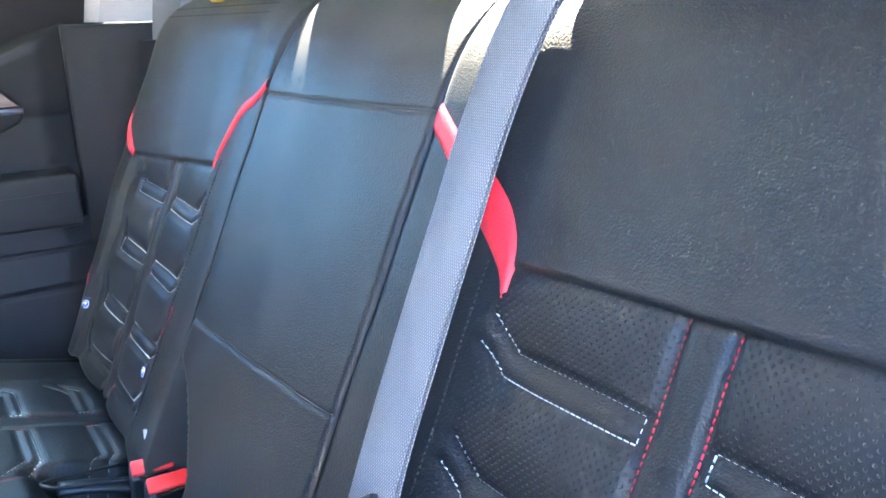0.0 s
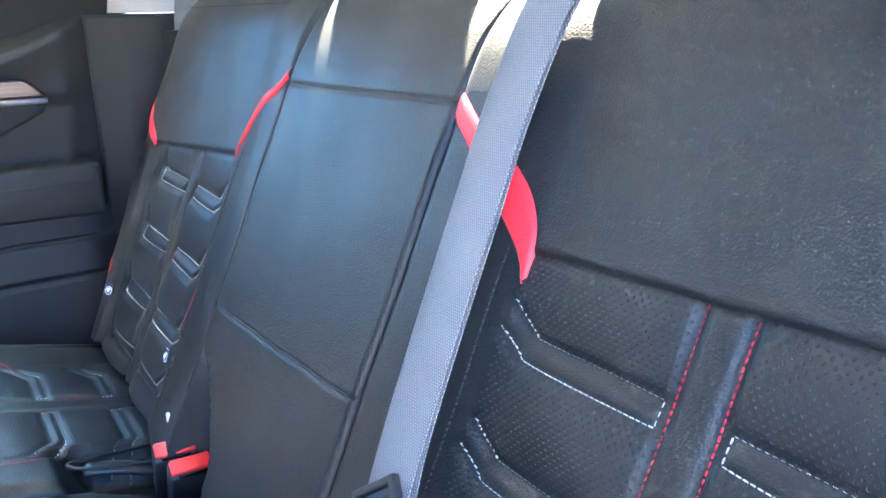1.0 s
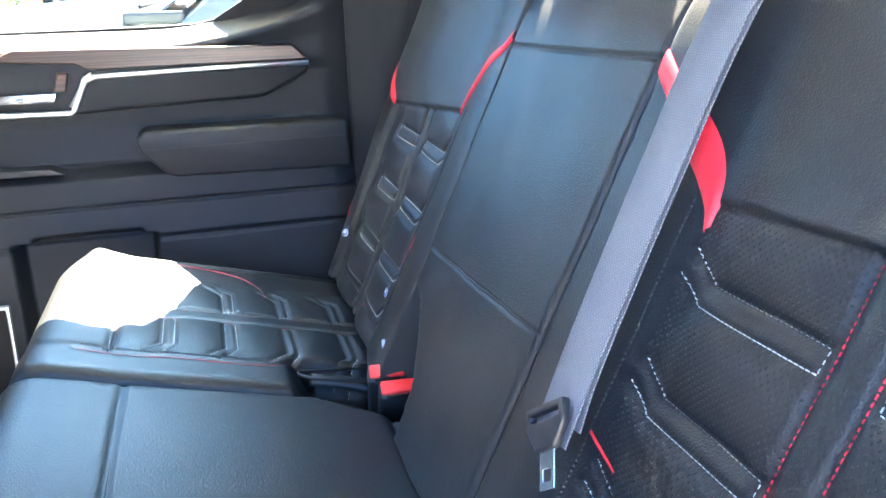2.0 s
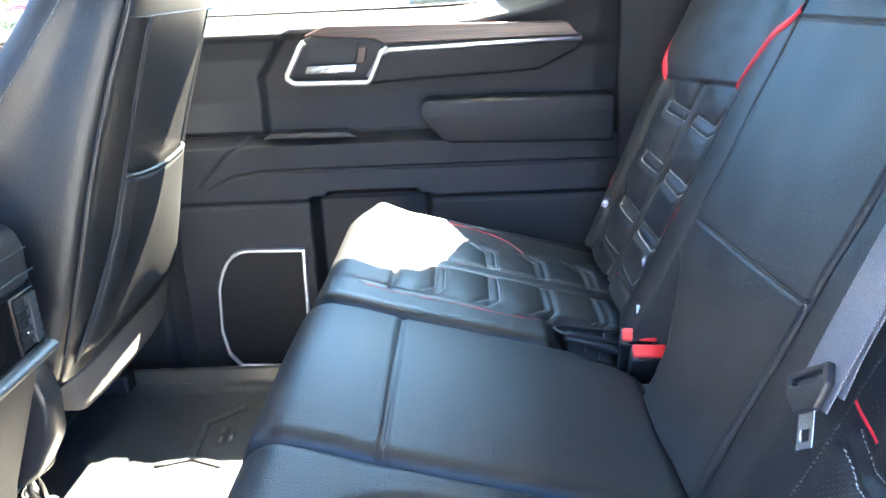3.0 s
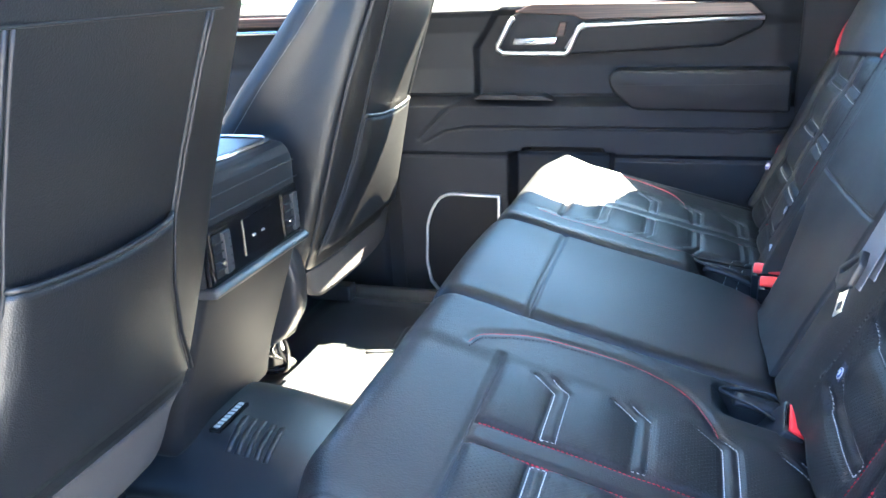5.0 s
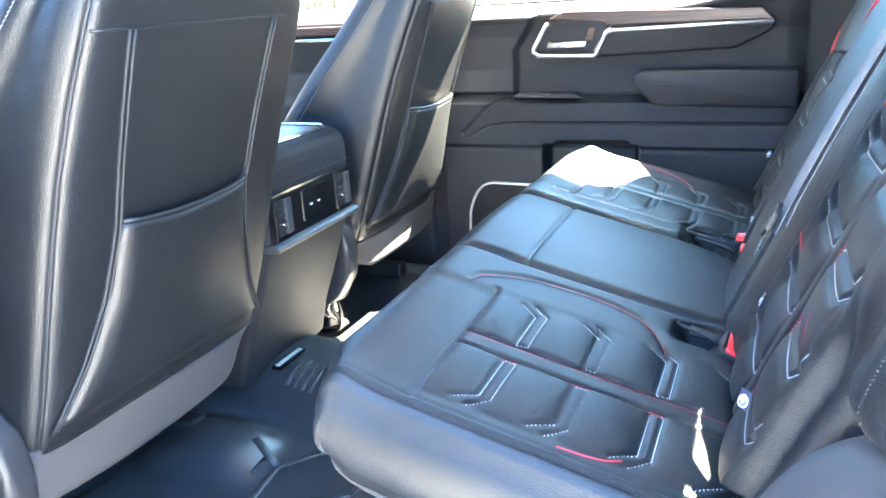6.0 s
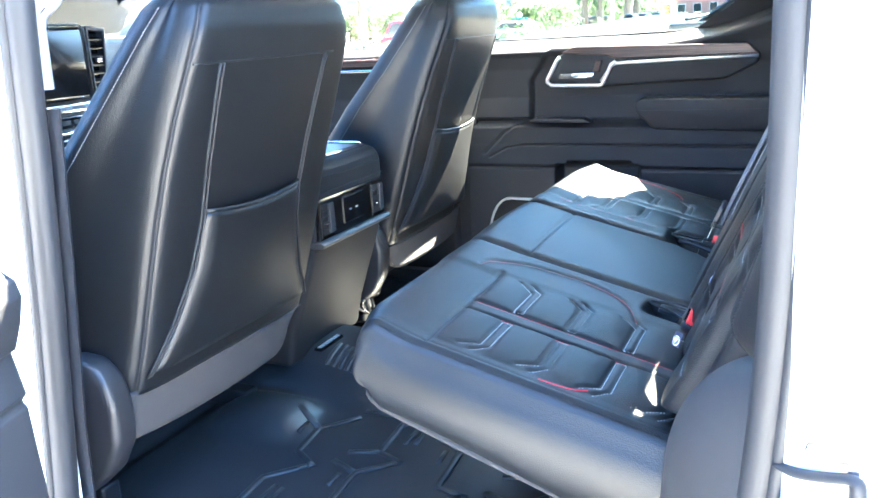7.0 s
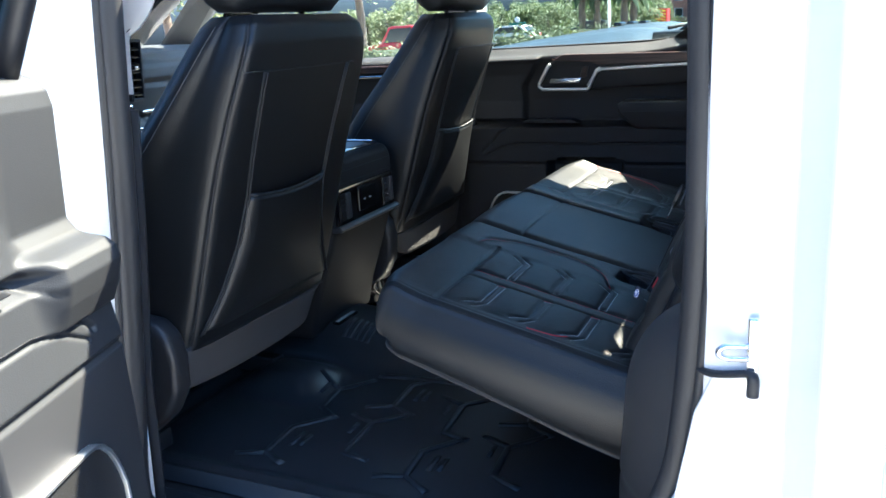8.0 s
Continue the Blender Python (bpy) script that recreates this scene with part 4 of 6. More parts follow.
    for k in (-0.0155, 0.0155):
        stitches("strip_stitching", [[(BACK_MID[side] + k, seam_height(side, BACK_MID[side]) - 0.003), (BACK_MID[side] + k, 0.37)]], bplace, n, RED_THREAD, back, wide=0.0016, lift=0.0014)
    stitches("bolster_stitching", [[(0.24, 0.68), (0.243, 0.5), (0.24, 0.4)]], bplace, n, DARK_THREAD, back)
    for line in [[(0.25, 0.848), (0.62, 0.843)], [(0.25, 0.838), (0.62, 0.833)]]:
        stitches("top_stitching", [line], bplace, (0, 0.5, 0.85), DARK_THREAD, back, pitch=0.006, length=0.0042, lift=0.0006)
    dz = 0.004 if side < 0 else 0.008
    narrow = 0.0 if side < 0 else 0.45
    low_line = [(a + (c - a) * narrow, b + (d - b) * narrow) for (a, b), (c, d) in zip(RED_LOW, RED_UP)]
    up_line = [(max(a, BACK_EDGE[side] + 0.003), b) for a, b in RED_UP]
    low_line = [(max(a, BACK_EDGE[side] + 0.003), b) for a, b in low_line]
    ribbon("red_panel", [(a, b + dz * ramp(a, 0.15, 0.26)) for a, b in up_line], [(a, b + dz * ramp(a, 0.15, 0.26)) for a, b in low_line], bplace, (0, -1, 0), RED, back, 0.004, "bright red leather accent")
    if side > 0:
        ribbon("red_panel", RED_OUT_A, RED_OUT_B, bplace, (0, -1, 0), RED, back, 0.004, "bright red leather accent")
    low_pipe = [(0.243, 0.512), (0.259, 0.505), (0.277, 0.498)] if side < 0 else [(0.238, 0.522), (0.242, 0.502), (0.252, 0.482)]
    ribbon("piping", low_pipe, [(a + 0.001, b + 0.0035) if side < 0 else (a + 0.003, b) for a, b in low_pipe], bplace, (0, -1, 0), RED, back, 0.0015, "thin red piping")
    if side < 0:
        ribbon("piping", [(0.497, 0.513), (0.508, 0.506), (0.524, 0.497)], [(0.498, 0.516), (0.51, 0.509), (0.526, 0.499)], bplace, (0, -1, 0), RED, back, 0.0012, "thin red piping")
    else:
        ribbon("piping", [(0.64, 0.64), (0.644, 0.55), (0.635, 0.48), (0.61, 0.455)], [(0.637, 0.64), (0.641, 0.55), (0.632, 0.48), (0.607, 0.455)], bplace, (0, -1, 0), RED, back, 0.0018, "thin red piping")
    headrest(seat, (MID + side * (0.375 if side < 0 else 0.427), -0.125, 0.874 if side < 0 else 0.888), 0.37 if side < 0 else 0.33, 0.2, 0.11, posts=(0.05,), drop=0.05)
    cloth_tag(back, (MID + side * 0.275, 0.128, 0.437), (0.0, 0.9, 0.35))
    cloth_tag(back, (MID + side * 0.54, 0.136, 0.445), (-0.5 if side > 0 else -0.6, 0.7, 0.35))
    return seat


outer_seat(1, "black leather rear seat with red accents and white chevron stitching")
outer_seat(-1, "black leather rear seat with red accents beside the open door")
middle = thing("rear_seat", (MID, 0.3, 0.25), "plain black leather middle rear seat with folded-up armrest back", "car seat", "rear bench seats")
us = np.concatenate([np.linspace(-INSET, -INSET + 0.022, 7)[:-1], np.linspace(-INSET + 0.022, INSET - 0.022, 70), np.linspace(INSET - 0.022, INSET, 7)[1:]])
sheet("cushion", us, front_steps(0.08, 0.578, 110, 0.578, 0.05), middle_cushion, (0, -0.012, -0.078), LEATHER, middle, "smooth black leather cushion")
us = np.concatenate([np.linspace(-BACK_EDGE[-1], -BACK_EDGE[-1] + 0.022, 7)[:-1], np.linspace(-BACK_EDGE[-1] + 0.022, INSET - 0.022, 70), np.linspace(INSET - 0.022, INSET, 7)[1:]])
middle_rest = sheet("backrest", us, front_steps(0.36, 0.866, 230, 0.866, 0.055), middle_back, (0, -0.12, -0.01), LEATHER, middle, "smooth black leather backrest")
for za, zb in ((0.7656, 0.7574), (0.5486, 0.5334)):
    line = [tuple(float(np.ravel(q)[0]) for q in middle_back(np.array([-0.144 + 0.299 * k / 30]), np.array([za + (zb - za) * k / 30]))) for k in range(31)]
    part("panel_seam", tube([(x, y + 0.0003, z) for x, y, z in line], 0.0011, 6), DARK_THREAD, middle_rest, smooth=True)
cross = [tuple(float(np.ravel(q)[0]) for q in middle_cushion(np.array([-0.158 + 0.316 * k / 30]), np.array([0.451]))) for k in range(31)]
part("cross_seam", tube(cross, 0.0012, 6), DARK_THREAD, bpy.data.objects["cushion.002"], smooth=True)
headrest(middle, (MID + 0.097, -0.13, 0.874), 0.21, 0.17, 0.1, posts=(0.06,), drop=0.05)


# ---- front seats, seen from behind ----
def front_seat(c, label, outer, ahead=0.0, full=0.0, belly=0.0, soft=0.0):
    """c: the seat's middle across the cab; outer: the side of the door; ahead: how far it is slid forward; full: how much its inner shoulder swells; belly, soft: how much its outer side swells below and is rounded off."""
    seat = thing("front_seat", (c, 1.1, 0.08), label, "car seat", "front seats")
    ZS = [0.30, 0.34, 0.40, 0.48, 0.56, 0.64, 0.72, 0.79, 0.83, 0.86, 0.878, 0.885]
    YB = [ahead + y for y in (0.905, 0.888, 0.868, 0.843, 0.82, 0.794, 0.765, 0.738, 0.727, 0.728, 0.745, 0.78)]
    WB = [0.215, 0.215, 0.213, 0.21, 0.205, 0.2, 0.192, 0.182, 0.172, 0.158, 0.135, 0.10]
    YF = [ahead + y for y in (1.14, 1.14, 1.13, 1.10, 1.06, 1.0, 0.935, 0.885, 0.86, 0.845, 0.835, 0.83)]
    WF = [0.25, 0.25, 0.25, 0.25, 0.248, 0.24, 0.225, 0.205, 0.19, 0.172, 0.148, 0.11]

    def swell(z):
        return full * float(np.interp(z, [0.36, 0.6, 0.8], [0.15, 0.6, 1.0]))

    def rounded(u, z):
        return soft * float(np.clip((u / np.interp(z, ZS, WB) - 0.58) / 0.42, 0, 1)) ** 1.5

    zs = np.concatenate([np.linspace(0.30, 0.825, 54), 0.825 + 0.05 * np.sin(np.linspace(0, math.pi / 2, 12)[1:])])
    rings = []
    for z in zs:
        yb, wb, yf, wf = (np.interp(z, ZS, a) for a in (YB, WB, YF, WF))
        ring = []
        # back face, rounded corner, side, bolster, front
        pts = [(0, yb), (wb * 0.5, yb + 0.001), (wb * 0.78, yb + 0.003), (wb * 0.93, yb + 0.007), (wb - 0.004, yb + 0.0125), (wb - 0.0025, yb + 0.0178), (wb + 0.004, yb + 0.021), (wb + 0.012, yb + 0.04),
               (wb + (wf - wb) * 0.55, yb + (yf - yb) * 0.5), (wf, yf - 0.055), (wf + 0.004, yf - 0.03), (wf - 0.012, yf - 0.004), (wf - 0.05, yf), (wf - 0.09, yf - 0.02), (0, yf - 0.03)]
        pts = smooth_line(pts, 3)
        flank = {}
        for k in (1, -1):
            grow = swell(z) if outer * k < 0 else belly * float(np.interp(z, [0.3, 0.6, 0.8], [1.0, 0.8, 0.3]))
            flank[k] = [(c + k * (p[0] + grow * min(1, p[0] / wb) ** 2), p[1] + (rounded(p[0], z) * max(0, 1 - (p[1] - yb) / (0.5 * (yf - yb))) if outer * k > 0 else 0.0), z) for p in pts]
        right, left = flank[1], flank[-1][1:-1][::-1]
        rings.append(right + left)
    back = part("backrest", loft(rings), LEATHER, seat, "black leather backrest", smooth=True)

    def face(U, V):
        return c + U, np.interp(V, ZS, YB) - 0.0025 + 0 * U, V

    def wide(z, k):
        return float(np.interp(z, ZS, WB)) * k

    zl = np.linspace(0.34, 0.862, 24)
    for sx in (-1, 1):
        # seam at the corner and the piped line of the centre panel
        part("corner_seam", tube([(c + sx * (wide(z, 1) - 0.002 + (swell(z) if outer * sx < 0 else belly * float(np.interp(z, [0.3, 0.6, 0.8], [1.0, 0.8, 0.3])))), float(np.interp(z, ZS, YB)) + 0.0158 + (0.88 * soft if outer * sx > 0 else 0.0), z) for z in zl], 0.0012, 6), DARK_THREAD, back, smooth=True)
        zp = np.linspace(0.33, 0.784, 20)
        for off in (-0.004, 0.004):
            part("panel_piping", tube([(c + sx * float(np.interp(z, [0.33, 0.4, 0.48, 0.56, 0.79], [0.205, 0.165, 0.135, 0.122, 0.13])) + off, float(np.interp(z, ZS, YB)) + 0.0008 + (rounded(float(np.interp(z, [0.33, 0.4, 0.48, 0.56, 0.79], [0.205, 0.165, 0.135, 0.122, 0.13])), z) if outer * sx > 0 else 0.0), z) for z in zp], 0.0024, 6), SOFT, back, "raised leather piping", smooth=True)

        def side_face(U, V, sx=sx):
            yb, wb, yf, wf = (np.interp(V, ZS, a) for a in (YB, WB, YF, WF))
            return c + sx * (wf + 0.0045 + full * (np.interp(V, [0.36, 0.6, 0.8], [0.15, 0.6, 1.0]) if outer * sx < 0 else 0.0)), yf - 0.05 + 0 * U, V

        stitches("side_stitching", [[(0, 0.36), (0, 0.86)]], side_face, (sx, 0, 0), GREY_THREAD, back)
    part("yoke_seam", tube([(c + u, float(np.interp(0.785, ZS, YB)) + 0.0095 * ramp(abs(u), 0.13, 0.178) ** 2 + 0.0005, 0.785) for u in np.linspace(-0.178, 0.178, 25)], 0.0016, 6), LEATHER, back, smooth=True)

    # map pocket with a sagging, piped mouth
    def pocket_place(U, V):
        top = 0.560 + 0.010 * (U / 0.15) ** 2 
        z = 0.335 + (top - 0.335) * V
        half = np.interp(V, [0, 0.3, 0.65, 1], [0.195, 0.158, 0.13, 0.118])
        u = U * half / 0.15
        y = np.interp(z, ZS, YB) - 0.010 - 0.012 * np.sin(np.pi * np.clip(V * 0.9, 0, 1)) * (1 - (U / 0.15) ** 2)
        y = y + 0.009 * np.exp(-(((0.15 - np.abs(U)) / 0.012) ** 2))
        return c + u, y, z

    pocket = sheet("map_pocket", np.linspace(-0.15, 0.15, 30), np.linspace(0, 1, 24), pocket_place, (0, 0.006, 0), [LEATHER], back, "leather map pocket")
    U = np.linspace(-0.15, 0.15, 20)
    px, py, pz = pocket_place(U, np.ones(20))
    part("pocket_piping", tube([(float(a), float(b) + 0.002, float(d) + 0.002) for a, b, d in zip(px, py, pz)], 0.0038, 6), LEATHER, pocket, smooth=True)

    # carpeted flap under the backrest
    def flap_place(U, V):
        u = U * 0.224
        low = 0.226 + 0.06 * ramp(-U * outer, 0.55, 1.0) ** 2 - 0.008 * (1 - U * U)
        top = 0.308 - 0.012 * ramp(-U * outer, -1, 1)
        z = low + (top - low) * V
        y = ahead + 0.924 - 0.019 * V + 0.012 * np.abs(U) ** 3
        return c + u, y, z

    part_flap = sheet("lower_flap", np.linspace(-1, 1, 30), np.linspace(0, 1, 10), flap_place, (0, 0.02, 0), [CARPET], seat, "grey carpeted lower flap")
    # seat base, recliner cover and cushion
    part("seat_cushion", rbox((c - 0.25, 1.0 + ahead, 0.28), (c + 0.25, 1.5 + ahead, 0.42), 0.04, 5), LEATHER, seat, "black leather cushion", smooth=True)
    part("seat_frame", rbox((c - 0.19, 1.12, 0.12), (c + 0.19, 1.42, 0.27), 0.02, 3), PLASTIC, seat, "black seat frame")
    for sx in (-1, 1):
        part("rail", rbox((c + sx * 0.19 - 0.02, 1.04, 0.07), (c + sx * 0.19 + 0.02, 1.5, 0.11), 0.006), PLASTIC, seat)
    cov = [(ahead + y, z) for y, z in [(0.905, 0.30), (0.915, 0.345), (0.945, 0.372), (0.99, 0.375), (1.05, 0.35), (1.2, 0.33), (1.35, 0.3), (1.35, 0.17), (1.1, 0.13), (1.0, 0.14), (0.94, 0.19), (0.91, 0.24)]]
    part("side_cover", prism(cov, "x", c - 0.272, c - 0.226, 0.014, 4), PLASTIC, seat, "rounded black plastic recliner cover", smooth=True, angle=60)
    headrest(seat, (c, 0.795 + ahead, 0.882), 0.34, 0.19, 0.125, posts=(0.07,), tilt=0.02)
    return seat


front_seat(-0.412, "black leather driver seat with a map pocket on its back", -1, full=0.03)
front_seat(0.45, "black leather passenger seat with a map pocket on its back", 1, 0.028, belly=0.02, soft=0.034)

# ---- centre console with rear vents ----
con = thing("centre_console", (0.01, 1.0, 0.1), "black centre console with rear air vents and sockets", "console")
part("body", prism([(0.905, 0.41), (0.9, 0.53), (0.905, 0.556), (0.925, 0.566), (1.3, 0.566), (1.55, 0.55), (1.6, 0.12), (1.0, 0.12), (0.98, 0.2), (0.917, 0.37)], "x", -0.135, 0.155, 0.016, 4), MATTE, con, "soft black console body", smooth=True, angle=55)
part("lid_trim", tube([(-0.11, 1.3, 0.571), (-0.11, 0.94, 0.571), (-0.09, 0.92, 0.571), (0.11, 0.92, 0.571), (0.13, 0.94, 0.571), (0.13, 1.3, 0.571)], 0.004, 8), CHROME, con, "chrome line round the lid", smooth=True)
part("lid", rbox((-0.1, 0.93, 0.556), (0.12, 1.32, 0.572), 0.008, 3), LEATHER, con, "padded leather lid", smooth=True)
for z0 in (0.505, 0.532):
    part("body_seam", tube([(-0.128, 0.897 + 0.12 * (z0 - 0.505), z0), (0.148, 0.897 + 0.12 * (z0 - 0.505), z0)], 0.0011, 6), SOFT, con, "thin seam across the console")
face_plate = part("vent_plate", rbox((-0.126, 0.897, 0.405), (0.146, 0.912, 0.495), 0.006), GLOSS, con, "black vent and socket plate")
for sx, x0 in ((-1, -0.118), (1, 0.088)):
    # a vent: a tall grey blade beside dark slats and a knob
    v = part("air_vent", ring_prism([(x0, 0.416), (x0 + 0.05, 0.416), (x0 + 0.05, 0.486), (x0, 0.486)], [(x0 + 0.003, 0.419), (x0 + 0.047, 0.419), (x0 + 0.047, 0.483), (x0 + 0.003, 0.483)], "y", 0.895, 0.9, 0), GLOSS, face_plate, "black vent frame")
    # no real depth: a flat black sheet gives the opening's shade
    part("vent_back", rbox((x0 + 0.003, 0.8955, 0.419), (x0 + 0.047, 0.898, 0.483), 0), FLOOR_CARPET, v, "black sheet for the shade inside the vent")
    xb = x0 + 0.024 if sx < 0 else x0 + 0.026
    part("vent_blade", prism([(xb, 0.889), (xb + 0.022, 0.8925), (xb + 0.022, 0.897), (xb, 0.897)], "z", 0.421, 0.481, 0.001), GREY_PLASTIC, v, "tall grey blade")
    for k in range(4):
        z = 0.43 + 0.0125 * k
        part("vent_slat", rbox((x0 + 0.004, 0.8915, z), (x0 + 0.046, 0.8965, z + 0.0022), 0), MATTE, v)
    part("vent_knob", rbox((x0 + 0.008, 0.8875, 0.4405), (x0 + 0.022, 0.892, 0.4435), 0.001), CHROME, v, "chrome vent knob")
part("socket_plate", rbox((-0.034, 0.8945, 0.425), (0.054, 0.898, 0.482), 0.002), GLOSS, face_plate, "black socket panel")
for x0 in (-0.012, 0.014):
    part("usb_socket", rbox((x0, 0.8925, 0.450), (x0 + 0.008, 0.895, 0.4535), 0.001), STEEL, face_plate, "small socket")
part("lower_lip", prism([(0.888, 0.396), (0.884, 0.403), (0.892, 0.41), (0.94, 0.408), (0.94, 0.392)], "x", -0.134, 0.152, 0.003), GREY_PLASTIC, con, "protruding grey ledge")

# seat wiring and bracket on the floor beside the passenger seat
wiring = thing("seat_wiring", (0.2, 1.0, 0.12), "bundle of dark seat cables with a metal bracket on the floor", "cable")
part("bracket", rbox((0.185, 1.0, 0.14), (0.225, 1.03, 0.2), 0.004), STEEL, wiring, "small steel bracket")
for k in range(4):
    part("cable", tube(smooth_line([(0.17 + 0.012 * k, 1.05, 0.25), (0.18 + 0.016 * k, 1.0 - 0.008 * k, 0.22 - 0.01 * k), (0.2 - 0.01 * k, 0.985 + 0.01 * k, 0.16), (0.215 + 0.012 * k, 1.0, 0.1), (0.22, 1.06, 0.085)], 6), 0.0045, 6), RUBBER if k % 2 else GLOSS, wiring, smooth=True)


# ---- near side: pillars, jamb, rubber seal ----
structure("pillar_c_near", prism([(-0.885, -0.6), (-0.80, -0.6), (-0.72, -0.25), (-0.74, 0.0), (-0.772, 0.02), (-0.79, 0.012), (-0.805, -0.02), (-0.812, -0.075), (-0.87, -0.105), (-0.885, -0.14)], "z", -0.2, 0.95, 0.004), PAINT, "white painted rear door jamb and cab corner", "pillar")
upper_pillar("pillar_c_near_upper", [(-0.885, -0.6, 0.952), (-0.7, -0.3, 0.952), (-0.74, 0.0, 0.952), (-0.81, -0.06, 0.952)], [(-0.66, -0.3, 1.21), (-0.56, -0.26, 1.21), (-0.58, 0.03, 1.21), (-0.655, 0.0, 1.21)], PAINT, "white painted upper rear pillar")


def b_pillar(z):
    """How far forward the opening's front edge stands at a height."""
    return float(np.interp(z, [-0.1, 0.08, 0.28, 0.57, 0.9, 1.15], [0.967, 0.944, 0.931, 0.886, 0.843, 0.8]))


rings = []
for z in np.linspace(-0.12, 1.2, 16):
    y, lean = b_pillar(z), lean_in(z)
    rings.append([(-0.79 + lean, y, z), (-0.765 + lean, y - 0.012, z), (-0.735 + lean, y, z), (-0.725 + lean, y + 0.09, z), (-0.85 + lean, y + 0.14, z), (-0.855 + lean, y + 0.085, z), (-0.82 + lean, y + 0.075, z), (-0.812 + lean, y + 0.03, z)])
structure("pillar_b_near", loft(rings), PAINT, "white painted middle pillar", "pillar", smooth=True, angle=30)
rings = []
for z in np.linspace(0.03, 1.19, 14):
    y, lean = b_pillar(z), lean_in(z)
    k = 0.0 if z < 0.77 else 1.0
    rings.append([(-0.73 + lean, y - 0.018, z), (-0.722 + lean, y - 0.012 - 0.03 * k, z), (-0.713 + lean, y + 0.03, z), (-0.714 + lean, y + 0.11, z), (-0.73 + lean, y + 0.1, z)])
structure("pillar_b_near_trim", loft(rings[:9]), PLASTIC, "black plastic trim of the middle pillar", "pillar", smooth=True, angle=40)
upper = []
for z in (0.768, 0.8, 0.84, 0.852, 0.862, 0.88, 0.9, 0.95, 1.05, 1.18):
    y, lean = b_pillar(z), lean_in(z)
    yi = float(np.interp(z, [0.768, 0.84, 0.852, 0.862, 0.88, 0.9, 0.95, 1.18], [0.85, 0.845, 0.838, 0.818, 0.796, 0.78, 0.765, 0.72]))
    upper.append([(-0.735 + lean, y - 0.015, z), (-0.735 + lean, yi + 0.01, z), (-0.73 + lean, yi, z), (-0.718 + lean, yi + 0.01, z), (-0.71 + lean, yi + 0.05, z), (-0.712 + lean, y + 0.11, z), (-0.73 + lean, y + 0.1, z)])
structure("pillar_b_near_trim_upper", loft(upper), GREY_TRIM, "light grey upper trim of the middle pillar", "pillar", smooth=True, angle=50)
structure("sill_near", rbox((-0.86, -0.1, -0.16), (-0.74, 2.2, 0.03), 0.02, 3), PAINT, "white painted door sill", "sill")
structure("scuff_plate", rbox((-0.76, 0.02, 0.02), (-0.68, 1.0, 0.05), 0.012, 3), PLASTIC, "black plastic scuff plate", "sill")
seal = [(0.022, 1.1), (0.022, 0.9), (0.02, 0.7), (0.022, 0.55), (0.031, 0.4), (0.048, 0.29), (0.1, 0.19), (0.2, 0.09), (0.32, 0.045), (0.6, 0.042), (0.86, 0.045), (0.925, 0.07), (0.935, 0.12), (0.909, 0.28), (0.863, 0.57), (0.822, 0.9), (0.79, 1.1), (0.72, 1.135), (0.3, 1.14), (0.08, 1.14)]
pts = [(-0.772 + lean_in(z), y, z) for y, z in smooth_line(seal, 6, True)]
seal_ob = tagged(part("door_seal", tube(pts, 0.0165, 10, True), RUBBER, None, smooth=True), "black rubber seal round the door opening", "door seal", kind="structure")
part("seal_lip", tube([(x - 0.012, y + (0.013 if y > 0.5 else -0.013), z) for x, y, z in pts], 0.007, 8, True), RUBBER, seal_ob, smooth=True)
# lower rear corner of the opening and the plastic trim beside the seat
corner = [(0.0, 0.45), (0.02, 0.4), (0.04, 0.29), (0.09, 0.185), (0.19, 0.085), (0.3, 0.035), (0.3, -0.12), (-0.12, -0.12), (-0.12, 0.45)]
structure("pillar_c_near_corner", prism(corner, "x", -0.80, -0.74, 0.003), PAINT, "white painted lower corner of the opening", "pillar")


def side_trim(U, V):
    """U: 0 at the seat to 1 at the seal; V: height. A smooth moulded arch whose top rolls back."""
    top = np.clip((V - 0.36) / 0.135, 0, 1)
    arch = 1 - np.sqrt(np.clip(1 - top ** 2.2, 0, 1))
    y0 = np.interp(V, [0.12, 0.22, 0.34, 0.41, 0.5], [0.15, 0.147, 0.138, 0.125, 0.105])
    y = 0.026 + (y0 - 0.026) * (1 - U ** 2.0) - (0.05 + 0.03 * (1 - U)) * arch
    y = y - roll(U * 0.175, 0.03) * 1.3 - 0.003 * np.exp(-(((V - 0.2) / 0.003) ** 2))
    return -0.585 - 0.175 * U, y, V - 0.03 * (1 - U) ** 2 * top


def side_bolster(U, V):
    """The leather side of the backrest's bolster, from the seat to the seal."""
    y0 = back_plane(V) - 0.012
    y1 = np.interp(V, [0.45, 0.55, 0.9], [0.0, 0.004, 0.002])
    y = y0 + (y1 - y0) * U ** 1.2 + 0.024 * np.sin(np.pi * U)
    y = y - 0.05 * ramp(V, 0.54, 0.47) ** 1.5
    y = y + dent(gap(U * 0.13, V, [(0.045, 0.45), (0.055, 0.6), (0.06, 0.72), (0.062, 0.9)]), 0.0025, 0.003)
    return -0.625 - 0.13 * U, y, V


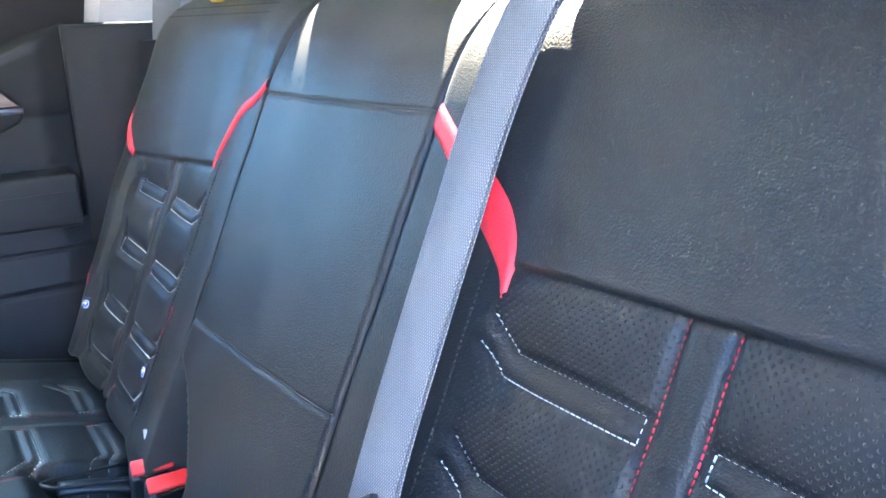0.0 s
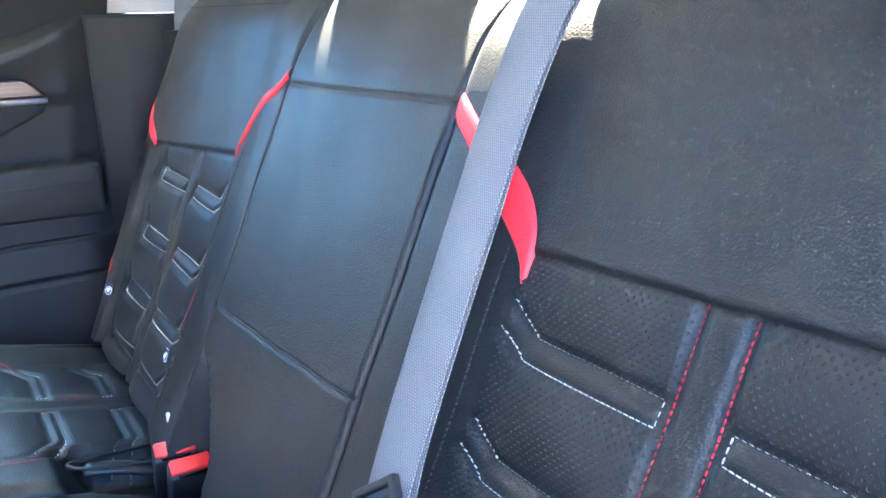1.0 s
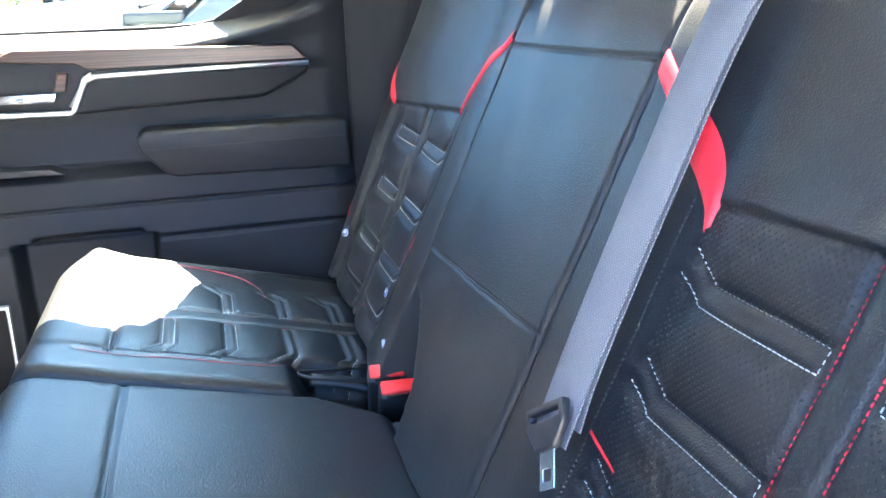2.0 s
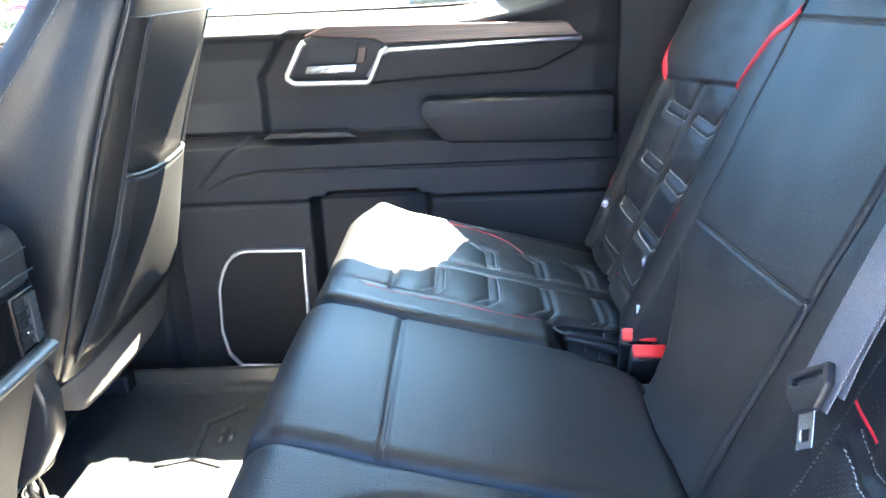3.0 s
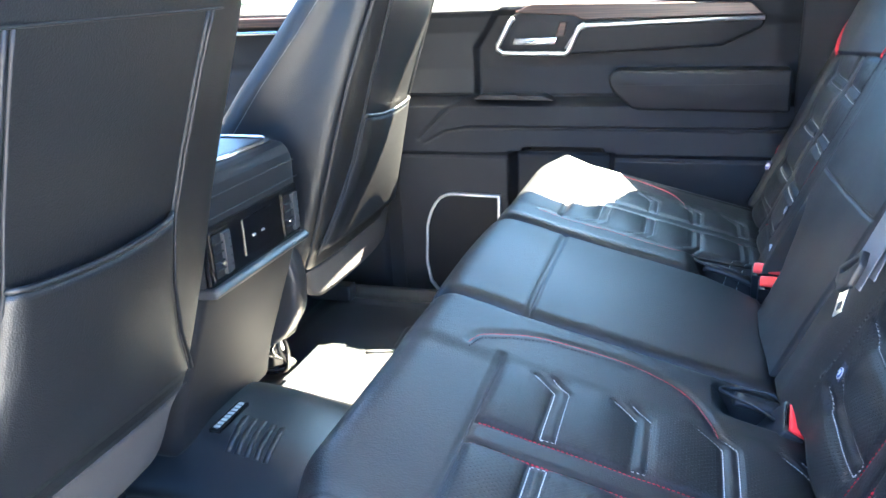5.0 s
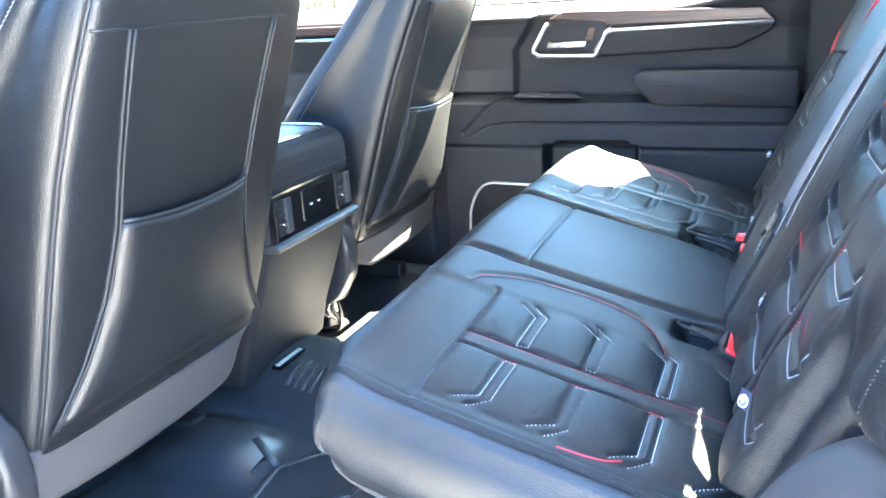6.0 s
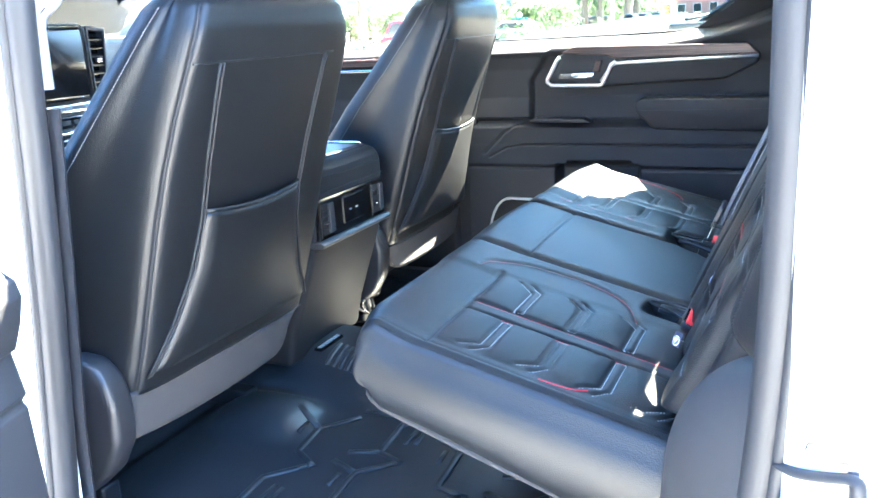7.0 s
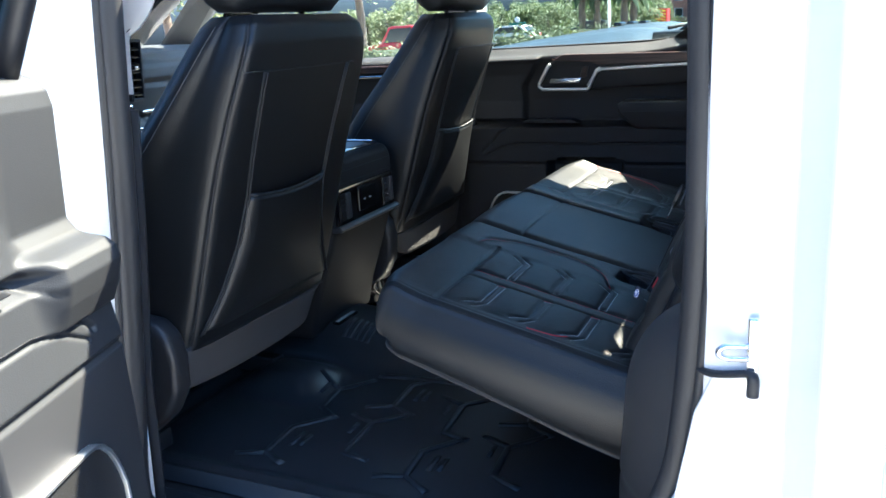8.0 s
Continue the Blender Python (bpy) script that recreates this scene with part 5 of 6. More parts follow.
tagged(sheet("seat_side_trim", np.linspace(0, 1, 40), np.concatenate([np.linspace(0.12, 0.4, 36), 0.4 + 0.095 * np.sin(np.linspace(0, math.pi / 2, 22)[1:])]), side_trim, (0.0, -0.1, -0.01), [GREY_PLASTIC]), "black moulded plastic trim beside the rear seat", "trim", kind="structure")
near_side = tagged(sheet("pillar_c_near_trim", np.linspace(0, 1, 40), np.linspace(0.45, 0.93, 60), side_bolster, (0.0, -0.1, 0.0), [LEATHER]), "black leather-covered side bolster beside the rear seat", "trim", kind="structure")
stitches("bolster_stitching", [[(0.42, 0.5), (0.48, 0.6), (0.52, 0.72), (0.53, 0.9)]], side_bolster, (0, 1, 0), DARK_THREAD, near_side)
tagged(sheet("seat_side_trim_far", np.linspace(0, 1, 16), np.linspace(0.1, 0.8, 26), lambda U, V: (0.66 + 0.11 * U, 0.05 - 0.14 * U * ramp(V, 0.4, 0.8) - 0.06 * ramp(V, 0.4, 0.8) + 0.05 * (1 - U) * ramp(V, 0.5, 0.3), V), (0.0, -0.08, 0), [MATTE]), "black moulded plastic trim beside the far rear seat", "trim", kind="structure")

# striker on the jamb
striker = thing("door_striker", (-0.805, -0.03, 0.43), "chrome door striker loop on the white jamb", "door striker")
part("plate", rbox((-0.817, -0.046, 0.435), (-0.806, -0.034, 0.525), 0.003), CHROME, striker, "narrow chrome plate")
part("loop", tube(smooth_line([(-0.816, -0.037, 0.479), (-0.82, -0.016, 0.479), (-0.822, -0.009, 0.482), (-0.822, -0.007, 0.486), (-0.822, -0.009, 0.49), (-0.82, -0.016, 0.493), (-0.816, -0.037, 0.493)], 5), 0.0035, 8), CHROME, striker, "bent chrome bar", smooth=True)
part("strap", tube(smooth_line([(-0.785, 0.015, 0.448), (-0.80, 0.0, 0.451), (-0.812, -0.02, 0.458), (-0.82, -0.037, 0.464), (-0.823, -0.042, 0.46), (-0.823, -0.042, 0.44)], 4), 0.0065, 8, squash=((0, 0, 1), 0.6)), RUBBER, striker, "dark rubber strap", smooth=True)


# ---- floor mat with moulded ribs ----
def mat_place(U, V):
    rim = np.minimum(np.minimum(U + 0.67, 0.70 - U), np.minimum(V - 0.06, 1.16 - V))
    z = FLOOR + 0.004 + 0.085 * np.exp(-(((U - 0.01) / 0.14) ** 4)) * ramp(V, 0.6, 1.0)
    # the hump beside the tunnel, under the driver seat
    z = z + 0.042 * np.exp(-(((U + 0.25) / 0.075) ** 4) - (((V - 0.99) / 0.1) ** 4))
    z = z + 0.022 * ramp(rim, 0.03, 0.0) + 0.006 * np.exp(-(((rim - 0.05) / 0.012) ** 2))
    return U, V, z


mat_ob = thing("floor_mat", (0, 0.6, FLOOR), "black moulded rubber floor mat with raised ribs", "floor mat")
sheet("tray", np.linspace(-0.67, 0.70, 150), np.linspace(0.06, 1.16, 110), mat_place, None, [MAT], mat_ob, "black rubber tray", under=lambda rim: np.column_stack([rim[:, 0], rim[:, 1], np.full(len(rim), FLOOR - 0.008)]))


def rib(pts, w=0.006, h=0.007):
    """A low moulded ridge along a line on the mat."""
    fine = []
    for a, b in zip(pts, pts[1:]):
        n = max(2, int(math.hypot(b[0] - a[0], b[1] - a[1]) / 0.02))
        fine += [(a[0] + (b[0] - a[0]) * k / n, a[1] + (b[1] - a[1]) * k / n) for k in range(n)]
    fine.append(pts[-1])
    line = []
    for p in fine:
        q = mat_place(np.array([p[0]]), np.array([p[1]]))
        line.append((float(q[0][0]), float(q[1][0]), float(q[2][0]) + h * 0.35))
    part("rib", tube(line, w * 1.5, 8, squash=((0, 0, 1), 0.4)), MAT, mat_ob, smooth=True)


# linked many-sided ridges with short double bars on some of them
STEP_X, STEP_Y = 0.19, 0.15
for side in (-1, 1):
    for gy in range(4):
        y0 = 0.37 + STEP_Y * gy
        for gx in range(3):
            x0 = side * (0.225 + STEP_X * gx) + 0.06 * (gy % 2) * side
            if abs(x0) > 0.6 or (side > 0 and y0 > 0.6 and x0 < 0.45):
                continue
            w = 0.058 + 0.012 * ((gx + 2 * gy) % 3)
            # an open zigzag that runs on into its neighbour
            rib([(x0 - 0.095, y0 - 0.03), (x0 - w, y0 + 0.028), (x0 + w * 0.5, y0 + 0.036), (x0 + 0.095, y0 - 0.02)], 0.005, 0.004)
            if (gx + gy) % 2 == 0:
                rib([(x0 - w, y0 + 0.028), (x0 - w - 0.02, y0 + 0.085)], 0.005, 0.004)
                for k in range(2):
                    rib([(x0 - 0.03 + 0.006 * k, y0 - 0.004 - 0.018 * k), (x0 + 0.022 - 0.004 * k, y0 - 0.002 - 0.018 * k)], 0.0036, 0.004)
            else:
                rib([(x0 + w * 0.5, y0 + 0.036), (x0 + w * 0.5 + 0.025, y0 + 0.095)], 0.005, 0.004)
                rib([(x0 - 0.01, y0 + 0.06), (x0 + 0.03, y0 + 0.062)], 0.0036, 0.004)
    rib([(side * 0.16, 0.32), (side * 0.145, 0.5), (side * 0.155, 0.7), (side * 0.17, 0.8)], 0.006, 0.005)
for k in range(5):
    rib([(-0.095, 0.872 + 0.016 * k), (-0.025, 0.876 + 0.016 * k)], 0.0035, 0.005)
badge = part("mat_badge", rbox((-0.085, 0.952, 0.1465), (0.005, 0.972, 0.153), 0.0015), GLOSS, mat_ob, "small moulded maker's plate")
for k in range(8):
    part("badge_letter_bar", rbox((-0.079 + 0.0102 * k, 0.957, 0.152), (-0.072 + 0.0102 * k, 0.967, 0.1542), 0.0004), GREY_TRIM, badge)


# ---- belts and buckles ----
def strap_mesh(line, w, t, width_dir):
    """A flat band along a line."""
    rings = []
    wd = Vector(width_dir).normalized()
    P = [Vector(p) for p in line]
    for i, p in enumerate(P):
        d = (P[min(i + 1, len(P) - 1)] - P[max(i - 1, 0)]).normalized()
        side = (wd - d * wd.dot(d)).normalized()
        nrm = d.cross(side)
        rings.append([p + side * (w / 2) + nrm * t * 0.2, p + side * (w / 2 - t) + nrm * t * 0.5, p - side * (w / 2 - t) + nrm * t * 0.5, p - side * (w / 2) + nrm * t * 0.2,
                      p - side * (w / 2) - nrm * t * 0.2, p - side * (w / 2 - t) - nrm * t * 0.5, p + side * (w / 2 - t) - nrm * t * 0.5, p + side * (w / 2) - nrm * t * 0.2])
    return loft(rings)


belt = thing("seat_belt", (-0.17, 0.1, 0.45), "grey woven seat belt hanging free with a chrome tongue", "seat belt")
down = [(-0.22, -0.105, 0.905), (-0.22, -0.065, 0.88), (-0.219, -0.026, 0.835), (-0.217, 0.007, 0.77), (-0.221, 0.035, 0.71), (-0.225, 0.061, 0.655), (-0.229, 0.098, 0.57), (-0.232, 0.121, 0.513)]
part("webbing", strap_mesh(smooth_line([(x + 0.003, y, z) for x, y, z in down], 8), 0.041, 0.0022, (1, 0.05, 0.12)), WEBBING, belt, "grey woven webbing", smooth=True, angle=40)
part("return_webbing", strap_mesh(smooth_line([(x + 0.003, y - 0.005, z - 0.004) for x, y, z in down[:-1]] + [(-0.231, 0.11, 0.522)], 6), 0.036, 0.0022, (1, 0.05, 0.12)), WEBBING, belt, "second run of dark webbing", smooth=True, angle=40)
# the tongue: a slotted grip that the webbing runs through, with a metal latch plate
hang = Matrix.Translation((-0.23, 0.124, 0.527)) @ Matrix(((-1, 0, 0, 0), (0, -0.38, 0.92, 0), (0, 0.92, 0.38, 0), (0, 0, 0, 1))) @ Matrix.Rotation(radians(42), 4, "Z") @ Matrix.Diagonal((0.7, 0.72, 0.55, 1))
grip = ring_prism([(-0.034, 0.016), (0.034, 0.016), (0.035, -0.006), (0.016, -0.03), (-0.016, -0.03), (-0.035, -0.006)], [(-0.026, 0.008), (0.026, 0.008), (0.026, 0.001), (0.012, -0.001), (-0.012, -0.001), (-0.026, 0.001)], "z", -0.006, 0.007, 0.0025)
bmesh.ops.transform(grip, matrix=hang, verts=grip.verts)
tongue = part("tongue", grip, PLASTIC, belt, "dark grey plastic belt tongue with a slot", smooth=True, angle=40)
blade = ring_prism([(-0.013, -0.028), (0.013, -0.028), (0.013, -0.068), (-0.013, -0.068)], [(-0.007, -0.048), (0.007, -0.048), (0.007, -0.06), (-0.007, -0.06)], "z", -0.0012, 0.0014, 0.0005)
bmesh.ops.transform(blade, matrix=hang, verts=blade.verts)
part("blade", blade, CHROME, tongue, "chrome latch plate with a slot")

# added block at the belt's top end, keeps sun off the backrest below
part("belt_sun_block", rbox((-0.248, -0.165, 0.85), (-0.198, -0.12, 0.93), 0.01, 3), PLASTIC, belt, "black plastic block added on the seat top to stop sun", smooth=True, angle=50)
far_belt = thing("seat_belt", (0.72, 0.0, 0.7), "dark seat belt hanging beside the far rear pillar", "seat belt")
part("webbing", strap_mesh(smooth_line([(0.70, -0.13, 1.12), (0.70, -0.1, 1.0), (0.705, -0.07, 0.85), (0.71, -0.065, 0.74), (0.712, -0.09, 0.65), (0.712, -0.12, 0.5)], 6), 0.046, 0.0022, (0.7, 0.7, 0)), WEBBING, far_belt, "dark woven webbing", smooth=True, angle=40)


def buckle(c, lean, label, open_slot=True):
    b = thing("belt_buckle", c, label, "belt buckle", "belt buckles")
    m = Matrix.Translation(c) @ Euler(lean).to_matrix().to_4x4()
    def put(name, bm, mat, parent, lab="", smooth=False):
        bmesh.ops.transform(bm, matrix=m, verts=bm.verts)
        return part(name, bm, mat, parent, lab, smooth, 50 if smooth else None)
    case = put("case", rbox((-0.0235, -0.0125, -0.065), (0.0235, 0.0115, 0.012), 0.004, 3), PLASTIC, b, "black plastic case", True)
    put("button", rbox((-0.0215, -0.0115, 0.0105), (0.0215, 0.0075, 0.0165), 0.0025, 2), RED_PLASTIC, case, "red release button", True)
    put("slot", rbox((-0.015, 0.008, 0.0105), (0.015, 0.0108, 0.0135), 0.0005), GLOSS, case)
    put("stalk", rbox((-0.014, -0.005, -0.12), (0.014, 0.005, -0.05), 0.003), PLASTIC, b, "black stalk")
    return b


buckle((0.184, 0.155, 0.362), (-0.47, 0.0, 1.45), "black belt buckle with a red release button")
buckle((0.157, 0.147, 0.352), (-0.47, 0.0, 1.5), "black belt buckle with a red release button")
buckle((-0.224, 0.164, 0.35), (0.55, -0.25, -0.1), "black belt buckle with a red button leaning in its pocket")
# moulded pockets for the buckles
for sx in (-1, 1):
    pk = thing("buckle_pocket", (MID + sx * 0.195, 0.23, 0.33), "black leather buckle pocket between cushions", "buckle pocket", "buckle pockets")
    dy = -0.03 if sx < 0 else 0.0
    lip = [(0.195, 0.16, 0.35), (0.19, 0.21 + dy, 0.362), (0.19, 0.25 + dy, 0.372 + 0.26 * dy), (0.203, 0.258 + dy, 0.374 + 0.26 * dy), (0.216, 0.22 + dy, 0.364 + 0.26 * dy), (0.235, 0.17, 0.35)]
    part("lip", tube(smooth_line([(MID + sx * x, y, z) for x, y, z in lip], 5), 0.002, 8), LEATHER, pk, smooth=True)
    lining = [(0.195, 0.165 + 0.5 * dy, 0.338), (0.196, 0.21 + dy, 0.356 + 0.26 * dy), (0.198, 0.245 + dy, 0.364 + 0.26 * dy)]
    part("lining", tube(smooth_line([(MID + sx * x, y, z) for x, y, z in lining], 5), 0.012, 10, squash=((0, 0, 1), 0.5)), PLASTIC, pk, smooth=True)
tie = thing("cable_tie", (0.2, 0.15, 0.37), "small white paper strip tucked beside the buckles", "tag")
part("strip", rbox((0.196, 0.152, 0.384), (0.200, 0.156, 0.408), 0.0008), LABEL_WHITE, tie)
cap = thing("headrest_tag", (0.47, -0.07, 0.852), "yellow plastic tag on a headrest post", "tag")
part("clip", rbox((0.458, -0.078, 0.852), (0.482, -0.062, 0.89), 0.003), YELLOW, cap)


# ---- dashboard, seen between the pillar and the driver seat ----
dash = thing("dashboard", (0.1, 1.8, 0.5), "black dashboard with a centre screen and chrome-edged vents", "dashboard")


def dash_place(U, V):
    """U: across the cab; V: 0 low on the face to 1 far on the top."""
    y = np.interp(V, [0, 0.15, 0.3, 0.45, 0.55, 0.62, 0.7, 1.0], [1.72, 1.70, 1.74, 1.735, 1.745, 1.77, 1.83, 2.3])
    z = np.interp(V, [0, 0.15, 0.3, 0.45, 0.55, 0.62, 0.7, 1.0], [0.40, 0.60, 0.645, 0.735, 0.79, 0.822, 0.838, 0.85])
    y = y + 0.012 * np.exp(-(((V - 0.45) / 0.012) ** 2)) + 0.008 * np.exp(-(((V - 0.55) / 0.01) ** 2))
    return U, y + 0.25 * (U / 0.8) ** 2 * 0.2, z


sheet("dash_body", np.linspace(-0.78, 0.8, 40), np.linspace(0, 1, 80), dash_place, (0, 0.1, -0.15), [DASH_VINYL], dash, "soft black dash pad with stitched band")
part("glove_box_trim", rbox((0.16, 1.728, 0.648), (0.72, 1.745, 0.658), 0.003), CHROME, dash, "thin chrome line")
screen = part("screen", rbox((-0.28, 1.68, 0.69), (0.075, 1.705, 0.868), 0.012, 3), GLOSS, dash, "large black touch screen", smooth=True, angle=40)
part("screen_rim", tube([(-0.28, 1.684, 0.872), (0.068, 1.684, 0.872), (0.08, 1.684, 0.86), (0.08, 1.684, 0.69)], 0.003, 6), PLASTIC, screen, smooth=True)
part("knob_bar", rbox((-0.2, 1.67, 0.664), (0.07, 1.69, 0.684), 0.004), CHROME, dash, "satin chrome bar under the screen")
part("switch_bank", rbox((-0.2, 1.672, 0.625), (0.075, 1.69, 0.655), 0.004), GLOSS, dash, "black control row")
for k in range(7):
    part("button", rbox((-0.19 + 0.037 * k, 1.668, 0.634), (-0.165 + 0.037 * k, 1.674, 0.645), 0.001), CHROME if k % 3 == 0 else PLASTIC, dash)
part("trim_line", rbox((-0.2, 1.668, 0.607), (0.1, 1.69, 0.617), 0.003), CHROME, dash, "chrome line over the shifter")
part("lower_controls", rbox((-0.2, 1.675, 0.53), (0.09, 1.7, 0.6), 0.005), GLOSS, dash, "black lower control panel")
for k in range(6):
    part("button", rbox((-0.18 + 0.043 * k, 1.67, 0.575), (-0.155 + 0.043 * k, 1.677, 0.583), 0.001), CHROME, dash)
v = part("air_vent", ring_prism([(0.088, 0.69), (0.135, 0.69), (0.15, 0.86), (0.09, 0.868)], [(0.094, 0.698), (0.128, 0.698), (0.142, 0.852), (0.096, 0.858)], "y", 1.684, 1.71, 0.002), PLASTIC, dash, "tall black vent frame")
part("vent_back", rbox((0.09, 1.708, 0.69), (0.146, 1.712, 0.86), 0), GLOSS, v)
for k in range(7):
    part("vent_slat", rbox((0.096, 1.688, 0.708 + 0.021 * k), (0.14, 1.704, 0.712 + 0.021 * k), 0, turn=Euler((0.4, 0, 0)).to_matrix().to_4x4()), PLASTIC, v)
part("vent_knob", rbox((0.106, 1.68, 0.778), (0.124, 1.69, 0.788), 0.002), CHROME, v, "chrome vent knob")
shift = thing("gear_lever", (-0.02, 1.45, 0.57), "gear lever with a chrome cap on the console", "gear lever")
part("stem", tube([(-0.02, 1.47, 0.55), (-0.02, 1.44, 0.63)], 0.012, 10), PLASTIC, shift, smooth=True)
part("cap", rbox((-0.04, 1.42, 0.62), (0.0, 1.46, 0.65), 0.008, 3), CHROME, shift, "chrome cap", smooth=True)

# windscreen pillar and windscreen
for sx in (-1, 1):
    upper_pillar("pillar_a", [(sx * 0.80, 2.12, 0.80), (sx * 0.87, 2.16, 0.80), (sx * 0.84, 2.28, 0.80), (sx * 0.77, 2.25, 0.80)], [(sx * 0.56, 1.52, 1.2), (sx * 0.63, 1.52, 1.2), (sx * 0.63, 1.62, 1.2), (sx * 0.56, 1.62, 1.2)], HEADLINER, "grey trim of the windscreen pillar")
ws = thing("window_5", (0, 2.0, 0.85), "sloping front windscreen", "window", kind="structure")
bm = loft([[(-0.8, 2.36, 0.82), (0.8, 2.36, 0.82), (0.8, 2.366, 0.82), (-0.8, 2.366, 0.82)], [(-0.6, 1.6, 1.2), (0.6, 1.6, 1.2), (0.6, 1.606, 1.2), (-0.6, 1.606, 1.2)]])
part("pane", bm, GLASS, ws, "clear windscreen glass").visible_shadow = False
structure("bonnet", prism([(2.36, 0.80), (3.4, 0.72), (3.6, 0.55), (3.62, -0.3), (2.36, -0.3)], "x", -0.86, 0.88, 0.03, 3), PAINT, "white painted bonnet and wings", "bonnet")

# near front door, closed
fdoor2 = thing("door_4", (-0.83, 1.5, 0.05), "closed front door on the driver side", "car door", kind="structure")
part("door_panel", prism([(-0.78, 0.03), (-0.77, 0.4), (-0.79, 0.7), (-0.80, 0.75), (-0.88, 0.75), (-0.9, 0.03)], "y", 1.08, 2.12, 0.01), SOFT, fdoor2, "dark inner panel")
part("outer_skin", rbox((-0.91, 1.06, -0.15), (-0.885, 2.2, 0.75), 0.006), PAINT, fdoor2, "white painted outer skin")
# body below and behind
structure("body_side_rear", rbox((-0.9, -2.4, -0.3), (-0.86, -0.16, 0.62), 0.02, 3), PAINT, "white painted load bed side", "body panel")
structure("body_side_far", rbox((0.9, -2.4, -0.3), (0.94, 0.0, 0.76), 0.02, 3), PAINT, "white painted far body side", "body panel")
structure("underbody", rbox((-0.84, -2.4, -0.3), (0.88, 2.3, -0.02), 0.02), PLASTIC, "dark underbody", "body panel")


# ---- outside: parked vehicles, hedges, trees, a building ----
def out(az, d, z=GROUND):
    """A place in the car park: bearing in degrees from the cab's right, and distance."""
    a = radians(az)
    return Vector((-1.6 + d * math.cos(a), -0.07 + d * math.sin(a), z))


def leaf_material(name, lo, hi):
    m, n, l, b = shader(name, lo, 0.55)
    geo = n.new("ShaderNodeNewGeometry")
    mix = n.new("ShaderNodeMix")
    mix.data_type = "RGBA"
    mix.inputs["A"].default_value, mix.inputs["B"].default_value = (*lo, 1), (*hi, 1)
    l.new(geo.outputs["Random Per Island"], mix.inputs["Factor"])
    l.new(mix.outputs["Result"], b.inputs["Base Color"])
    tr, ms = n.new("ShaderNodeBsdfTranslucent"), n.new("ShaderNodeMixShader")
    ms.inputs[0].default_value = 0.45
    l.new(mix.outputs["Result"], tr.inputs[0])
    l.new(b.outputs[0], ms.inputs[1])
    l.new(tr.outputs[0], ms.inputs[2])
    l.new(ms.outputs[0], n["Material Output"].inputs[0])
    return m


LEAF = leaf_material("leaves", (0.022, 0.045, 0.012), (0.075, 0.1, 0.03))
# lighter than the plain leaves: bright haze over the trees mixed into the colour
LEAF_HAZED = leaf_material("hazed_leaves", (0.07, 0.1, 0.028), (0.18, 0.2, 0.06))
LEAF_HEDGE = leaf_material("hedge_leaves", (0.04, 0.06, 0.013), (0.12, 0.14, 0.03))
# darker green than the leaves, with the shade between them in the colour
HEDGE_CORE = grained("hedge_inside", (0.02, 0.032, 0.01), 0.8, 14, 0.9, vary=0.5, dist=0.05, coarse=3.0)
BARK = grained("bark", (0.14, 0.11, 0.085), 0.9, 40, 0.8, vary=0.3, dist=0.02)
BRICK = grained("brick_wall", (0.28, 0.15, 0.1), 0.85, 3, 0.2, vary=0.15)
DARK_GLASS = grained("dark_window_glass", (0.02, 0.025, 0.03), 0.08, 5, 0.0)
rnd = random.Random(4)


def leaf_cloud(centres, count, size):
    """Small leaf blades scattered about centres with radii."""
    verts, faces = [], []
    for _ in range(count):
        c, r = rnd.choice(centres)
        v = Vector((rnd.gauss(0, 1), rnd.gauss(0, 1), rnd.gauss(0, 0.8)))
        p = Vector(c) + v.normalized() * r * rnd.random() ** 0.4
        a = Vector((rnd.uniform(-1, 1), rnd.uniform(-1, 1), rnd.uniform(-0.6, 0.6))).normalized() * size * rnd.uniform(0.6, 1.3)
        b = a.orthogonal().normalized() * a.length * 0.45
        k = len(verts)
        verts += [p - a, p + b, p + a, p - b]
        faces.append((k, k + 1, k + 2, k + 3))
    return verts, faces


def tree(base, height, trunk, spread, label, count=1500, size=0.09, mat=LEAF, low=0.35):
    t = thing("tree", base, label, "tree", "trees of the car park")
    bx, by, bz = base
    line = [(bx, by, bz), (bx + 0.05 * spread, by, bz + height * 0.3), (bx - 0.04 * spread, by + 0.05, bz + height * 0.6), (bx, by, bz + height * 0.85)]
    pts = smooth_line(line, 5)
    part("trunk", tube(pts, [trunk * (1 - 0.75 * i / (len(pts) - 1)) for i in range(len(pts))], 8), BARK, t, "grey-brown trunk", smooth=True)
    centres = []
    for k in range(11):
        a, f = k * 2.4, low + (1 - low) * rnd.random()
        tip = Vector((bx + spread * 0.6 * math.cos(a) * rnd.uniform(0.4, 1), by + spread * 0.6 * math.sin(a) * rnd.uniform(0.4, 1), bz + height * f))
        if k < 6:
            root = Vector((bx, by, bz + height * (f - 0.2)))
            part("limb", tube([root, root.lerp(tip, 0.5) + Vector((0, 0, 0.05 * height)), tip], [trunk * 0.4, trunk * 0.25, trunk * 0.1], 6), BARK, t, smooth=True)
        centres.append((tip, spread * rnd.uniform(0.25, 0.45)))
    v, f = leaf_cloud(centres, count, size)
    raw("crown", v, f, mat, t, "loose leafy crown", smooth=False)
    return t


